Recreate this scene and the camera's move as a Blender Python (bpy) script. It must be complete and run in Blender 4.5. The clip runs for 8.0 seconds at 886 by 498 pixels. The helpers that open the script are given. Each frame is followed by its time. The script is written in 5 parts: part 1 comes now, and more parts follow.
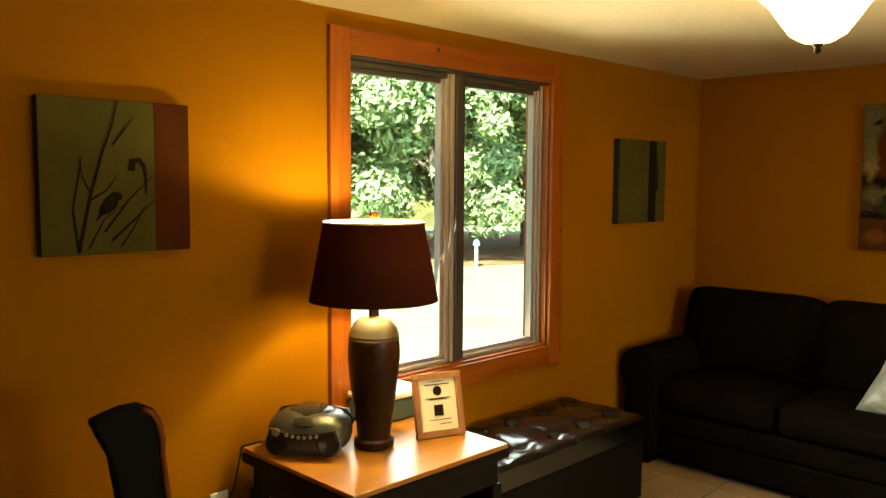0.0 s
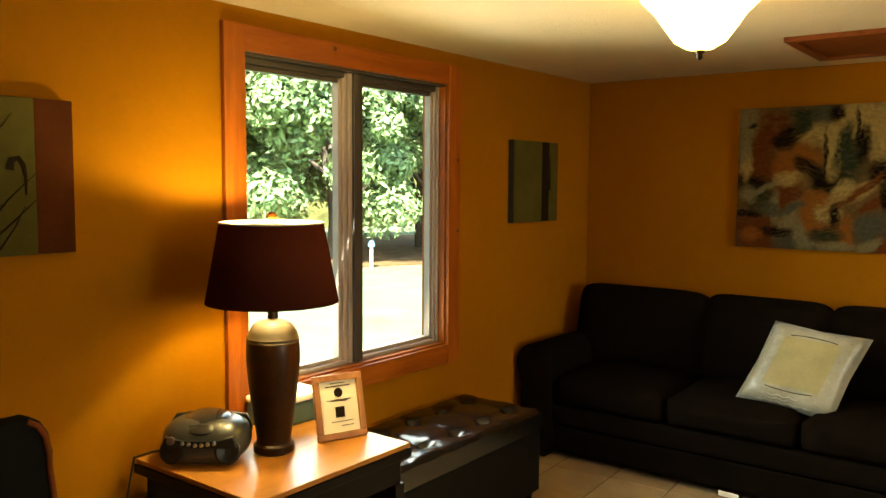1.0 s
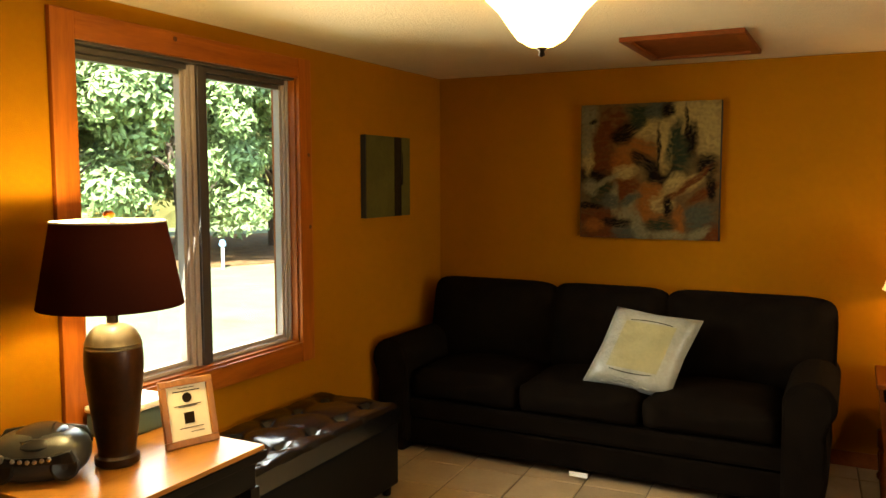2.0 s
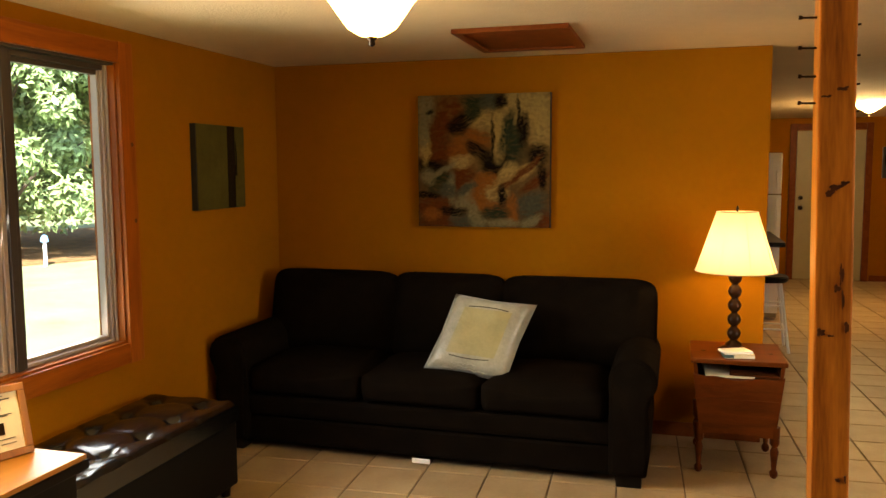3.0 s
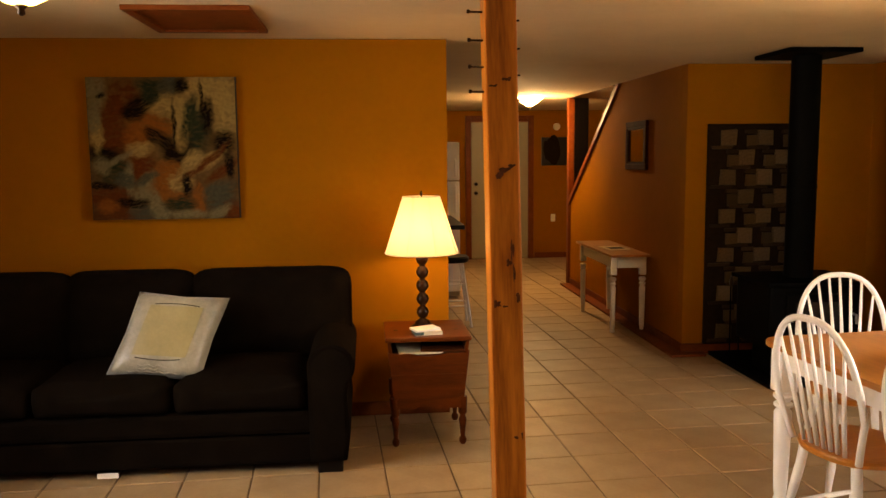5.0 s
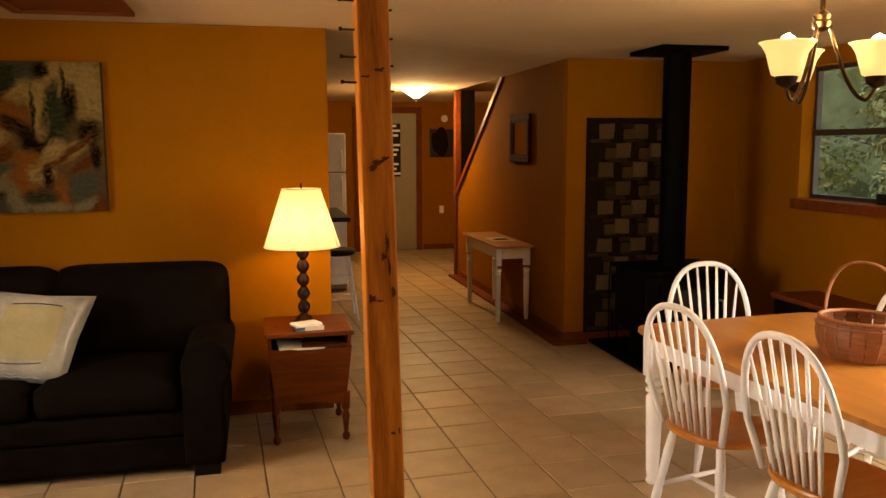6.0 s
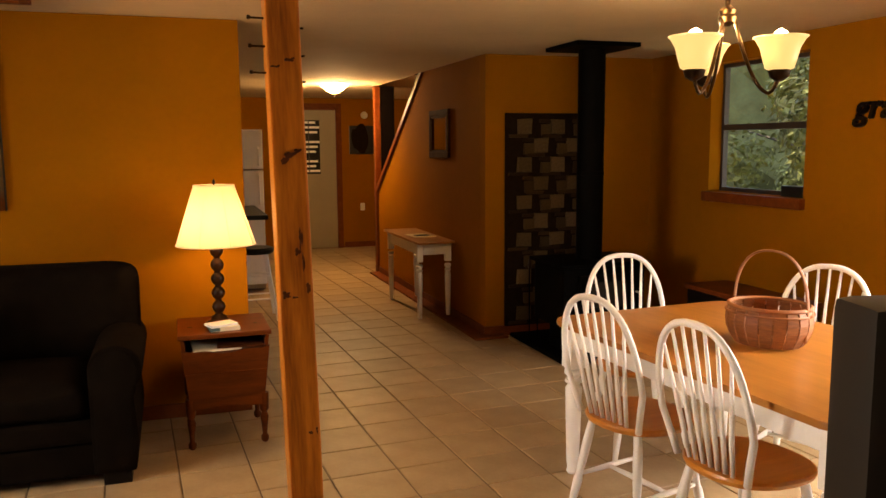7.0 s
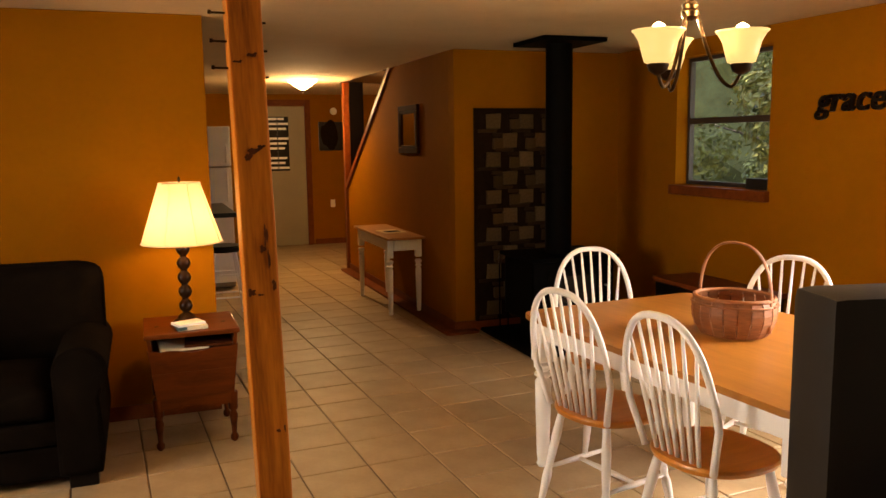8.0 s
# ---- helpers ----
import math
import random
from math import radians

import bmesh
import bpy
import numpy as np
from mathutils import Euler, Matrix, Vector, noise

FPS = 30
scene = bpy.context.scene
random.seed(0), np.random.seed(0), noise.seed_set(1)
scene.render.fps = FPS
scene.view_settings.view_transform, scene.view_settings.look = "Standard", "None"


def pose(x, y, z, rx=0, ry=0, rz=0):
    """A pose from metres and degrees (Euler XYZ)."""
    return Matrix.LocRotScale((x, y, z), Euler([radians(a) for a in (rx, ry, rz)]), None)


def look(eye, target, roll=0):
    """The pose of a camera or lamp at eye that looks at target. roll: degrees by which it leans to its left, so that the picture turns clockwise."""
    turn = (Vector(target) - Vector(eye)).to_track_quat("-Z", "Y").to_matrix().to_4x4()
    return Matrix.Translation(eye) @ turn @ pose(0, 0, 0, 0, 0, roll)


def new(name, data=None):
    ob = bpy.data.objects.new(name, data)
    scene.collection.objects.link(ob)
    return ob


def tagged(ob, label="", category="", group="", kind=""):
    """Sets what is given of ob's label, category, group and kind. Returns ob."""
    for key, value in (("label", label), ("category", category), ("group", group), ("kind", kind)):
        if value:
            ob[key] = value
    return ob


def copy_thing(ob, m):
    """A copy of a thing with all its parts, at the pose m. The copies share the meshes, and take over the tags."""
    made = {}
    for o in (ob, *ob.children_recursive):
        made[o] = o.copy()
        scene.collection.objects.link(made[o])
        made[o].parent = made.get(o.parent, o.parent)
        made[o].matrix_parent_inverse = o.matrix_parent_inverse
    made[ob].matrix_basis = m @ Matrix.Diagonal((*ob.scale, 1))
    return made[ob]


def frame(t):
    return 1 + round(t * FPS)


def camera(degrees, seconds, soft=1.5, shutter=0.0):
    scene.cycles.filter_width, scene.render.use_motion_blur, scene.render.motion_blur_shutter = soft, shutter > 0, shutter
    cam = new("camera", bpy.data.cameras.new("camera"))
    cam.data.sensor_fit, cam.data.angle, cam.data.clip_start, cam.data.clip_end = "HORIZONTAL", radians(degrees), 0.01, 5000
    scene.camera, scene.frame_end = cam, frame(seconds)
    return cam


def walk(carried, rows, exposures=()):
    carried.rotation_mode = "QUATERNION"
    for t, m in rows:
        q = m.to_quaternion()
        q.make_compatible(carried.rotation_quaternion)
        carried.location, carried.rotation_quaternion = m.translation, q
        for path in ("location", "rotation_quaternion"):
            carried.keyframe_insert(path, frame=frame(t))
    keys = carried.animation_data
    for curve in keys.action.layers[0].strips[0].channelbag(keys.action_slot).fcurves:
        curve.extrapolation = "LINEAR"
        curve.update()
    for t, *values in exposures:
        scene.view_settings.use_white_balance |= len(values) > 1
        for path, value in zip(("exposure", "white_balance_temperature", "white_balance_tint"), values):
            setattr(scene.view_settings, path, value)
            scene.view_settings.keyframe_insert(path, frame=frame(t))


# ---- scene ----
cam = camera(57.5, 8.0)
PATH = [
    (0, (2.551, -4.932, 1.606), (1.147, -3.517, 1.438), 0.4),
    (0.5, (2.55, -4.942, 1.598), (1.226, -3.451, 1.435), 0.5),
    (1, (2.536, -4.948, 1.602), (1.329, -3.361, 1.438), 0.4),
    (2.5, (2.556, -4.92, 1.593), (1.821, -3.07, 1.409), -0.2),
    (3, (2.576, -4.904, 1.598), (2.022, -2.993, 1.399), -0.3),
    (3.5, (2.591, -4.876, 1.589), (2.225, -2.92, 1.382), -0.8),
    (4, (2.596, -4.847, 1.592), (2.41, -2.868, 1.372), -0.4),
    (4.5, (2.572, -4.866, 1.579), (2.588, -2.878, 1.357), -0.5),
    (6, (2.652, -4.831, 1.582), (3.096, -2.897, 1.332), -0.2),
    (6.5, (2.674, -4.809, 1.571), (3.237, -2.907, 1.317), -0.1),
    (7, (2.683, -4.803, 1.563), (3.309, -2.921, 1.307), -0.4),
    (7.5, (2.694, -4.805, 1.562), (3.363, -2.939, 1.299), -0.8),
    (8, (2.702, -4.806, 1.56), (3.392, -2.947, 1.293), -0.8),
]
walk(cam, [(t, look(eye, target, roll)) for t, eye, target, roll in PATH], [(0, 3.06, 6400, -14), (3, 2.97, 6600, 4), (6, 2.74, 7000, 18), (8, 2.72, 7000, 18)])

# ---- world, sun, exposure ----
scene.view_settings.exposure = 2.75
world = bpy.data.worlds.new("world")
scene.world = world
world.use_nodes = True
wn = world.node_tree.nodes
sky = wn.new("ShaderNodeTexSky")
sky.sky_type = "NISHITA"
sky.sun_disc = False
sky.sun_elevation = radians(46)
sky.sun_rotation = radians(150)
world.node_tree.links.new(sky.outputs[0], wn["Background"].inputs[0])
wn["Background"].inputs[1].default_value = 0.13
sun = new("sun", bpy.data.lights.new("sun", "SUN"))
sun.data.energy, sun.data.angle, sun.data.color = 5.0, radians(0.6), (1.0, 0.95, 0.85)
sun.matrix_world = look((4, -7, 9), (0, 0, 0))


# ---- materials ----
def material(name, col, rough=0.6, metal=0.0, vary=0.15, scale=6.0, grain=None, bump=0.0, bump_scale=60.0, random=0.0,
             island=0.0, spec=0.5, second=None, coat=0.0, sheen=0.0):
    m = bpy.data.materials.new(name)
    m.use_nodes = True
    nt = m.node_tree
    n, l = nt.nodes, nt.links
    b = n["Principled BSDF"]
    b.inputs["Roughness"].default_value = rough
    b.inputs["Metallic"].default_value = metal
    b.inputs["Specular IOR Level"].default_value = spec
    b.inputs["Coat Weight"].default_value = coat
    b.inputs["Sheen Weight"].default_value = sheen
    tc = n.new("ShaderNodeTexCoord")
    mp = n.new("ShaderNodeMapping")
    l.new(tc.outputs["Object"], mp.inputs[0])
    if grain:
        mp.inputs["Scale"].default_value = grain
    t1 = n.new("ShaderNodeTexNoise")
    t1.inputs["Scale"].default_value, t1.inputs["Detail"].default_value = scale, 6
    if grain:
        t1.inputs["Distortion"].default_value = 0.8
    l.new(mp.outputs[0], t1.inputs[0])
    t2 = n.new("ShaderNodeTexNoise")
    t2.inputs["Scale"].default_value, t2.inputs["Detail"].default_value = scale * 9, 4
    l.new(mp.outputs[0], t2.inputs[0])
    add = n.new("ShaderNodeMath")
    add.operation = "MULTIPLY_ADD"
    l.new(t2.outputs[0], add.inputs[0])
    add.inputs[1].default_value = 0.35
    l.new(t1.outputs[0], add.inputs[2])
    ramp = n.new("ShaderNodeValToRGB")
    two = second or tuple(min(1, c * (1 + vary)) for c in col)
    low = tuple(c * (1 - vary) for c in col) if not second else col
    ramp.color_ramp.elements[0].position, ramp.color_ramp.elements[1].position = 0.42, 0.92
    ramp.color_ramp.elements[0].color = (*low, 1)
    ramp.color_ramp.elements[1].color = (*two, 1)
    l.new(add.outputs[0], ramp.inputs[0])
    out = ramp.outputs[0]
    if random or island:
        if random:
            r = n.new("ShaderNodeObjectInfo").outputs["Random"]
        else:
            r = n.new("ShaderNodeNewGeometry").outputs["Random Per Island"]
        k = n.new("ShaderNodeMapRange")
        amount = random or island
        k.inputs["To Min"].default_value, k.inputs["To Max"].default_value = 1 - amount, 1 + amount
        l.new(r, k.inputs["Value"])
        mul = n.new("ShaderNodeVectorMath")
        mul.operation = "SCALE"
        l.new(out, mul.inputs[0])
        l.new(k.outputs[0], mul.inputs["Scale"])
        out = mul.outputs[0]
    l.new(out, b.inputs["Base Color"])
    if bump:
        t3 = n.new("ShaderNodeTexNoise")
        t3.inputs["Scale"].default_value, t3.inputs["Detail"].default_value = bump_scale, 3
        l.new(mp.outputs[0], t3.inputs[0])
        bp = n.new("ShaderNodeBump")
        bp.inputs["Strength"].default_value, bp.inputs["Distance"].default_value = bump, 0.01
        l.new(t3.outputs[0], bp.inputs["Height"])
        l.new(bp.outputs[0], b.inputs["Normal"])
    return m


def glow(name, col, strength, base=(0.8, 0.7, 0.5)):
    m = bpy.data.materials.new(name)
    m.use_nodes = True
    b = m.node_tree.nodes["Principled BSDF"]
    b.inputs["Base Color"].default_value = (*base, 1)
    b.inputs["Roughness"].default_value = 0.35
    b.inputs["Emission Color"].default_value = (*col, 1)
    b.inputs["Emission Strength"].default_value = strength
    return m


def glass_material():
    m = bpy.data.materials.new("window_glass")
    m.use_nodes = True
    nt = m.node_tree
    nt.nodes.remove(nt.nodes["Principled BSDF"])
    tr = nt.nodes.new("ShaderNodeBsdfTransparent")
    gl = nt.nodes.new("ShaderNodeBsdfGlossy")
    gl.inputs["Roughness"].default_value = 0.02
    mx = nt.nodes.new("ShaderNodeMixShader")
    mx.inputs[0].default_value = 0.035
    nt.links.new(tr.outputs[0], mx.inputs[1])
    nt.links.new(gl.outputs[0], mx.inputs[2])
    nt.links.new(mx.outputs[0], nt.nodes["Material Output"].inputs[0])
    return m


def shade_material(name, col, through_col, mix):
    m = bpy.data.materials.new(name)
    m.use_nodes = True
    nt = m.node_tree
    nt.nodes.remove(nt.nodes["Principled BSDF"])
    df = nt.nodes.new("ShaderNodeBsdfDiffuse")
    tl = nt.nodes.new("ShaderNodeBsdfTranslucent")
    mx = nt.nodes.new("ShaderNodeMixShader")
    nz = nt.nodes.new("ShaderNodeTexNoise")
    nz.inputs["Scale"].default_value = 180
    hs = nt.nodes.new("ShaderNodeMixRGB")
    hs.inputs[1].default_value = (*[c * 0.85 for c in through_col], 1)
    hs.inputs[2].default_value = (*through_col, 1)
    nt.links.new(nz.outputs[0], hs.inputs[0])
    df.inputs[0].default_value = (*col, 1)
    nt.links.new(hs.outputs[0], tl.inputs[0])
    mx.inputs[0].default_value = mix
    nt.links.new(df.outputs[0], mx.inputs[1])
    nt.links.new(tl.outputs[0], mx.inputs[2])
    nt.links.new(mx.outputs[0], nt.nodes["Material Output"].inputs[0])
    return m


PAINT = material("mustard_wall_paint", (0.245, 0.090, 0.0030), 0.85, vary=0.09, scale=1.3, bump=0.12, bump_scale=220, spec=0.022)
CEIL = material("ceiling_paint", (0.54, 0.41, 0.25), 0.85, vary=0.06, scale=2, bump=0.35, bump_scale=90, spec=0.2)
PINE = material("varnished_pine", (0.17, 0.037, 0.003), 0.42, second=(0.30, 0.078, 0.007), scale=2.2, grain=(9, 9, 0.7), bump=0.05, bump_scale=20, spec=0.1)
PINE_Y = material("varnished_pine_level", (0.17, 0.037, 0.003), 0.35, second=(0.30, 0.078, 0.007), scale=2.2, grain=(9, 0.7, 9), coat=0.04, spec=0.12)
TRIM = material("red_stained_wood", (0.105, 0.024, 0.005), 0.45, second=(0.17, 0.043, 0.009), scale=2.5, grain=(6, 6, 6), spec=0.08)
POST = material("knotty_pine_post", (0.16, 0.036, 0.0025), 0.38, second=(0.62, 0.20, 0.016), scale=1.7, grain=(9, 9, 0.8), bump=0.08, bump_scale=12, coat=0.12, spec=0.3)
KNOT = material("dark_knot", (0.075, 0.019, 0.004), 0.5, vary=0.5, scale=30, spec=0.2)
TILE = material("ceramic_floor_tile", (0.28, 0.187, 0.094), 0.48, second=(0.385, 0.272, 0.148), scale=5, bump=0.10, bump_scale=22, random=0.10, spec=0.35)
TILE_FAR = material("ceramic_floor_tile_joined", (0.28, 0.187, 0.094), 0.48, second=(0.385, 0.272, 0.148), scale=5, bump=0.10, bump_scale=22, island=0.10, spec=0.35)
GROUT = material("dark_grout", (0.15, 0.10, 0.062), 0.9, vary=0.25, scale=12, bump=0.2, bump_scale=200)
SOFA = material("dark_chenille_upholstery", (0.0048, 0.0032, 0.0021), 0.95, vary=0.45, scale=14, bump=0.35, bump_scale=420, spec=0.02)
LEATHER = material("black_tufted_leather", (0.002, 0.002, 0.0022), 0.20, spec=1.0, vary=0.2, scale=8, bump=0.08, bump_scale=120)
LEATHER_SIDE = material("black_leather_panel", (0.0015, 0.0015, 0.0016), 0.5, spec=0.15, vary=0.2, scale=8, bump=0.08, bump_scale=120)
FRAME_OAK = material("oiled_oak_frame", (0.19, 0.065, 0.010), 0.45, second=(0.32, 0.125, 0.024), scale=2.2, grain=(9, 9, 1), spec=0.2)
BLACKWOOD = material("black_painted_wood", (0.004, 0.0025, 0.002), 0.4, spec=0.15, vary=0.3, scale=6, grain=(8, 8, 1))
OAK = material("golden_oak_top", (0.29, 0.108, 0.016), 0.36, second=(0.42, 0.172, 0.030), scale=2.0, grain=(7, 0.8, 7), coat=0.05, spec=0.35)
MAPLE = material("honey_maple", (0.46, 0.165, 0.020), 0.36, second=(0.60, 0.24, 0.036), scale=2.0, grain=(1, 7, 7), coat=0.1, spec=0.3)
STAND = material("reddish_pine_stand", (0.055, 0.0105, 0.0012), 0.42, second=(0.125, 0.029, 0.0032), scale=2.2, grain=(1, 6, 6), spec=0.12)
WHITE = material("white_gloss_paint", (0.83, 0.81, 0.77), 0.32, vary=0.05, scale=5, bump=0.04, bump_scale=40)
IRON = material("matt_black_iron", (0.0016, 0.0014, 0.0012), 0.6, vary=0.3, scale=12, bump=0.15, bump_scale=90, spec=0.03)
STONE = material("grey_brown_stone", (0.034, 0.018, 0.007), 0.85, vary=0.35, scale=9, bump=0.5, bump_scale=40, random=0.4, spec=0.1)
MORTAR = material("dark_mortar", (0.013, 0.0065, 0.0025), 0.95, vary=0.3, scale=20, spec=0.1)
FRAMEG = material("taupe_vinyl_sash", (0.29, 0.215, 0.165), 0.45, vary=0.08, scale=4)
FRAMED = material("dark_shaded_sash", (0.035, 0.024, 0.017), 0.45, vary=0.15, scale=4)
GLASS = glass_material()
BRONZE = material("dark_bronze_metal", (0.03, 0.017, 0.010), 0.4, metal=0.9, vary=0.2, scale=10)
NICKEL = material("brushed_nickel", (0.055, 0.030, 0.013), 0.36, metal=1.0, vary=0.1, scale=10)
STEEL = material("satin_steel", (0.55, 0.53, 0.5), 0.3, metal=1.0, vary=0.1, scale=8)
SILVER = material("silver_grey_plastic", (0.055, 0.050, 0.041), 0.28, metal=0.3, vary=0.1, scale=8)
BLACKP = material("black_plastic", (0.012, 0.011, 0.010), 0.3, vary=0.2, scale=8)
SMOKE = material("smoked_gloss_plastic", (0.02, 0.018, 0.016), 0.12, vary=0.2, scale=8)
VASE = material("dark_brown_glaze", (0.007, 0.003, 0.0012), 0.3, second=(0.034, 0.010, 0.002), scale=7, coat=0.02, spec=0.15)
VASETOP = material("tan_glaze", (0.032, 0.017, 0.004), 0.4, vary=0.2, scale=8)
SHADE_B = shade_material("brown_fabric_shade", (0.060, 0.014, 0.008), (0.05, 0.008, 0.003), 0.12)
SHADE_W = shade_material("cream_fabric_shade", (0.68, 0.58, 0.42), (0.95, 0.80, 0.58), 0.32)
LINER = material("white_shade_lining", (0.75, 0.68, 0.55), 0.8, vary=0.05)
CANVAS_G = material("olive_canvas", (0.064, 0.051, 0.011), 0.85, spec=0.05, vary=0.2, scale=5, bump=0.15, bump_scale=300)
CANVAS_R = material("rust_brown_canvas", (0.055, 0.014, 0.003), 0.85, spec=0.05, vary=0.25, scale=6, bump=0.15, bump_scale=300)
CANVAS_E = material("black_canvas_edge", (0.012, 0.009, 0.006), 0.85)
INK = material("dark_brush_ink", (0.014, 0.008, 0.003), 0.8, spec=0.05, vary=0.3, scale=30)
PAPER = material("cream_paper", (0.70, 0.60, 0.42), 0.7, vary=0.04)
CUSHION = material("ivory_satin", (0.25, 0.235, 0.185), 0.34, vary=0.35, scale=7, bump=0.55, bump_scale=26, sheen=0.2)
CUSHION_C = material("pale_gold_satin", (0.24, 0.21, 0.105), 0.36, vary=0.2, scale=7, bump=0.45, bump_scale=22)
BASKET = material("woven_splint", (0.29, 0.105, 0.032), 0.55, vary=0.3, scale=8, grain=(2, 2, 12), island=0.25)
DOORP = material("cream_door_paint", (0.27, 0.21, 0.115), 0.5, vary=0.05, scale=4)
GREYV = material("dark_grey_upholstery", (0.017, 0.013, 0.009), 0.6, spec=0.25, vary=0.1, scale=5, bump=0.1, bump_scale=250)
CHAIRCLOTH = material("dark_brown_hide", (0.002, 0.001, 0.0006), 0.8, vary=0.3, scale=10, bump=0.15, bump_scale=150, spec=0.15)
TEAL = material("teal_plastic", (0.06, 0.10, 0.095), 0.5, vary=0.1)
LAWN = material("sunlit_lawn", (0.085, 0.108, 0.045), 0.9, second=(0.15, 0.17, 0.09), scale=1.5, bump=0.4, bump_scale=60)
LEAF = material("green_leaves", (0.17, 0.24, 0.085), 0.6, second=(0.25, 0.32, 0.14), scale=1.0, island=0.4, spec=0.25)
# shade of the east trees is put into their leaf colour
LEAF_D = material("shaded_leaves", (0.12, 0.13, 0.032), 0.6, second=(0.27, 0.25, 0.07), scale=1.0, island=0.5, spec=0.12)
BARK = material("grey_brown_bark", (0.07, 0.05, 0.035), 0.9, vary=0.3, scale=8, bump=0.5, bump_scale=30)
WOODS = material("far_woods", (0.075, 0.062, 0.022), 0.95, second=(0.15, 0.14, 0.05), scale=1.6, spec=0.05)
SOIL = material("dark_soil", (0.13, 0.075, 0.034), 0.95, spec=0.1, vary=0.4, scale=5)
SIDING = material("outside_siding", (0.35, 0.28, 0.2), 0.8)
BOWL = glow("lit_alabaster_glass", (1.0, 0.58, 0.10), 2.7)
BOWL_H = glow("lit_hall_glass", (1.0, 0.62, 0.22), 6.0)
CHAND = glow("lit_amber_glass", (1.0, 0.66, 0.22), 0.16, (0.32, 0.21, 0.08))
BULB = glow("lit_bulb", (1.0, 0.82, 0.50), 3.0)


# ---- mesh helpers ----
def obj(name, bm, mat, parent=None, label="", smooth=False, bevel=0.0):
    if bevel:
        bmesh.ops.bevel(bm, geom=list(bm.edges), offset=bevel, segments=2, profile=0.6, affect="EDGES", clamp_overlap=True)
    bmesh.ops.recalc_face_normals(bm, faces=bm.faces)
    me = bpy.data.meshes.new(name)
    bm.to_mesh(me)
    bm.free()
    if smooth:
        me.polygons.foreach_set("use_smooth", [True] * len(me.polygons))
        if smooth == "auto":
            me.set_sharp_from_angle(angle=radians(40))
    me.materials.append(mat)
    ob = new(name, me)
    if parent:
        ob.parent = parent
    if label:
        tagged(ob, label)
    return ob


part = obj


def thing(name, at, label, category, group="", turn=0):
    e = new(name)
    e.empty_display_size = 0.1
    e.matrix_basis = pose(*at, 0, 0, turn)
    return tagged(e, label, category, group)


def box(x0, x1, y0, y1, z0, z1, bm=None):
    bm = bm or bmesh.new()
    v = [bm.verts.new((x, y, z)) for z in (z0, z1) for y in (y0, y1) for x in (x0, x1)]
    for f in ((0, 2, 3, 1), (4, 5, 7, 6), (0, 1, 5, 4), (2, 6, 7, 3), (0, 4, 6, 2), (1, 3, 7, 5)):
        bm.faces.new([v[i] for i in f])
    return bm


def lathe(profile, segs=24, bm=None, cx=0, cy=0, caps=True):
    """profile: (radius, height) pairs from bottom to top."""
    bm = bm or bmesh.new()
    rings = []
    for r, z in profile:
        rings.append([bm.verts.new((cx + r * math.cos(2 * math.pi * i / segs), cy + r * math.sin(2 * math.pi * i / segs), z)) for i in range(segs)])
    for a, b in zip(rings, rings[1:]):
        for i in range(segs):
            bm.faces.new((a[i], a[(i + 1) % segs], b[(i + 1) % segs], b[i]))
    if caps:
        bm.faces.new(rings[0][::-1])
        bm.faces.new(rings[-1])
    return bm


def tube(points, radius, segs=10, bm=None, flat=1.0):
    """A rod along points; radius one number or one for each point."""
    bm = bm or bmesh.new()
    pts = [Vector(p) for p in points]
    rad = radius if isinstance(radius, (list, tuple)) else [radius] * len(pts)
    rings, side = [], None
    for i, p in enumerate(pts):
        d = (pts[min(i + 1, len(pts) - 1)] - pts[max(i - 1, 0)]).normalized()
        if side is None:
            side = d.cross(Vector((0, 0, 1)) if abs(d.z) < 0.9 else Vector((1, 0, 0))).normalized()
        side = (side - d * side.dot(d)).normalized()
        up = d.cross(side)
        rings.append([bm.verts.new(p + rad[i] * (side * math.cos(2 * math.pi * k / segs) + up * flat * math.sin(2 * math.pi * k / segs))) for k in range(segs)])
    for a, b in zip(rings, rings[1:]):
        for k in range(segs):
            bm.faces.new((a[k], a[(k + 1) % segs], b[(k + 1) % segs], b[k]))
    bm.faces.new(rings[0][::-1])
    bm.faces.new(rings[-1])
    return bm


def prism(outline, axis, lo, hi, bm=None):
    """An outline of 2D points pushed out along axis ('x', 'y' or 'z') from lo to hi."""
    bm = bm or bmesh.new()
    place = {"x": lambda a, b, c: (c, a, b), "y": lambda a, b, c: (a, c, b), "z": lambda a, b, c: (a, b, c)}[axis]
    lower = [bm.verts.new(place(a, b, lo)) for a, b in outline]
    upper = [bm.verts.new(place(a, b, hi)) for a, b in outline]
    bm.faces.new(lower[::-1])
    bm.faces.new(upper)
    n = len(outline)
    for i in range(n):
        bm.faces.new((lower[i], lower[(i + 1) % n], upper[(i + 1) % n], upper[i]))
    return bm


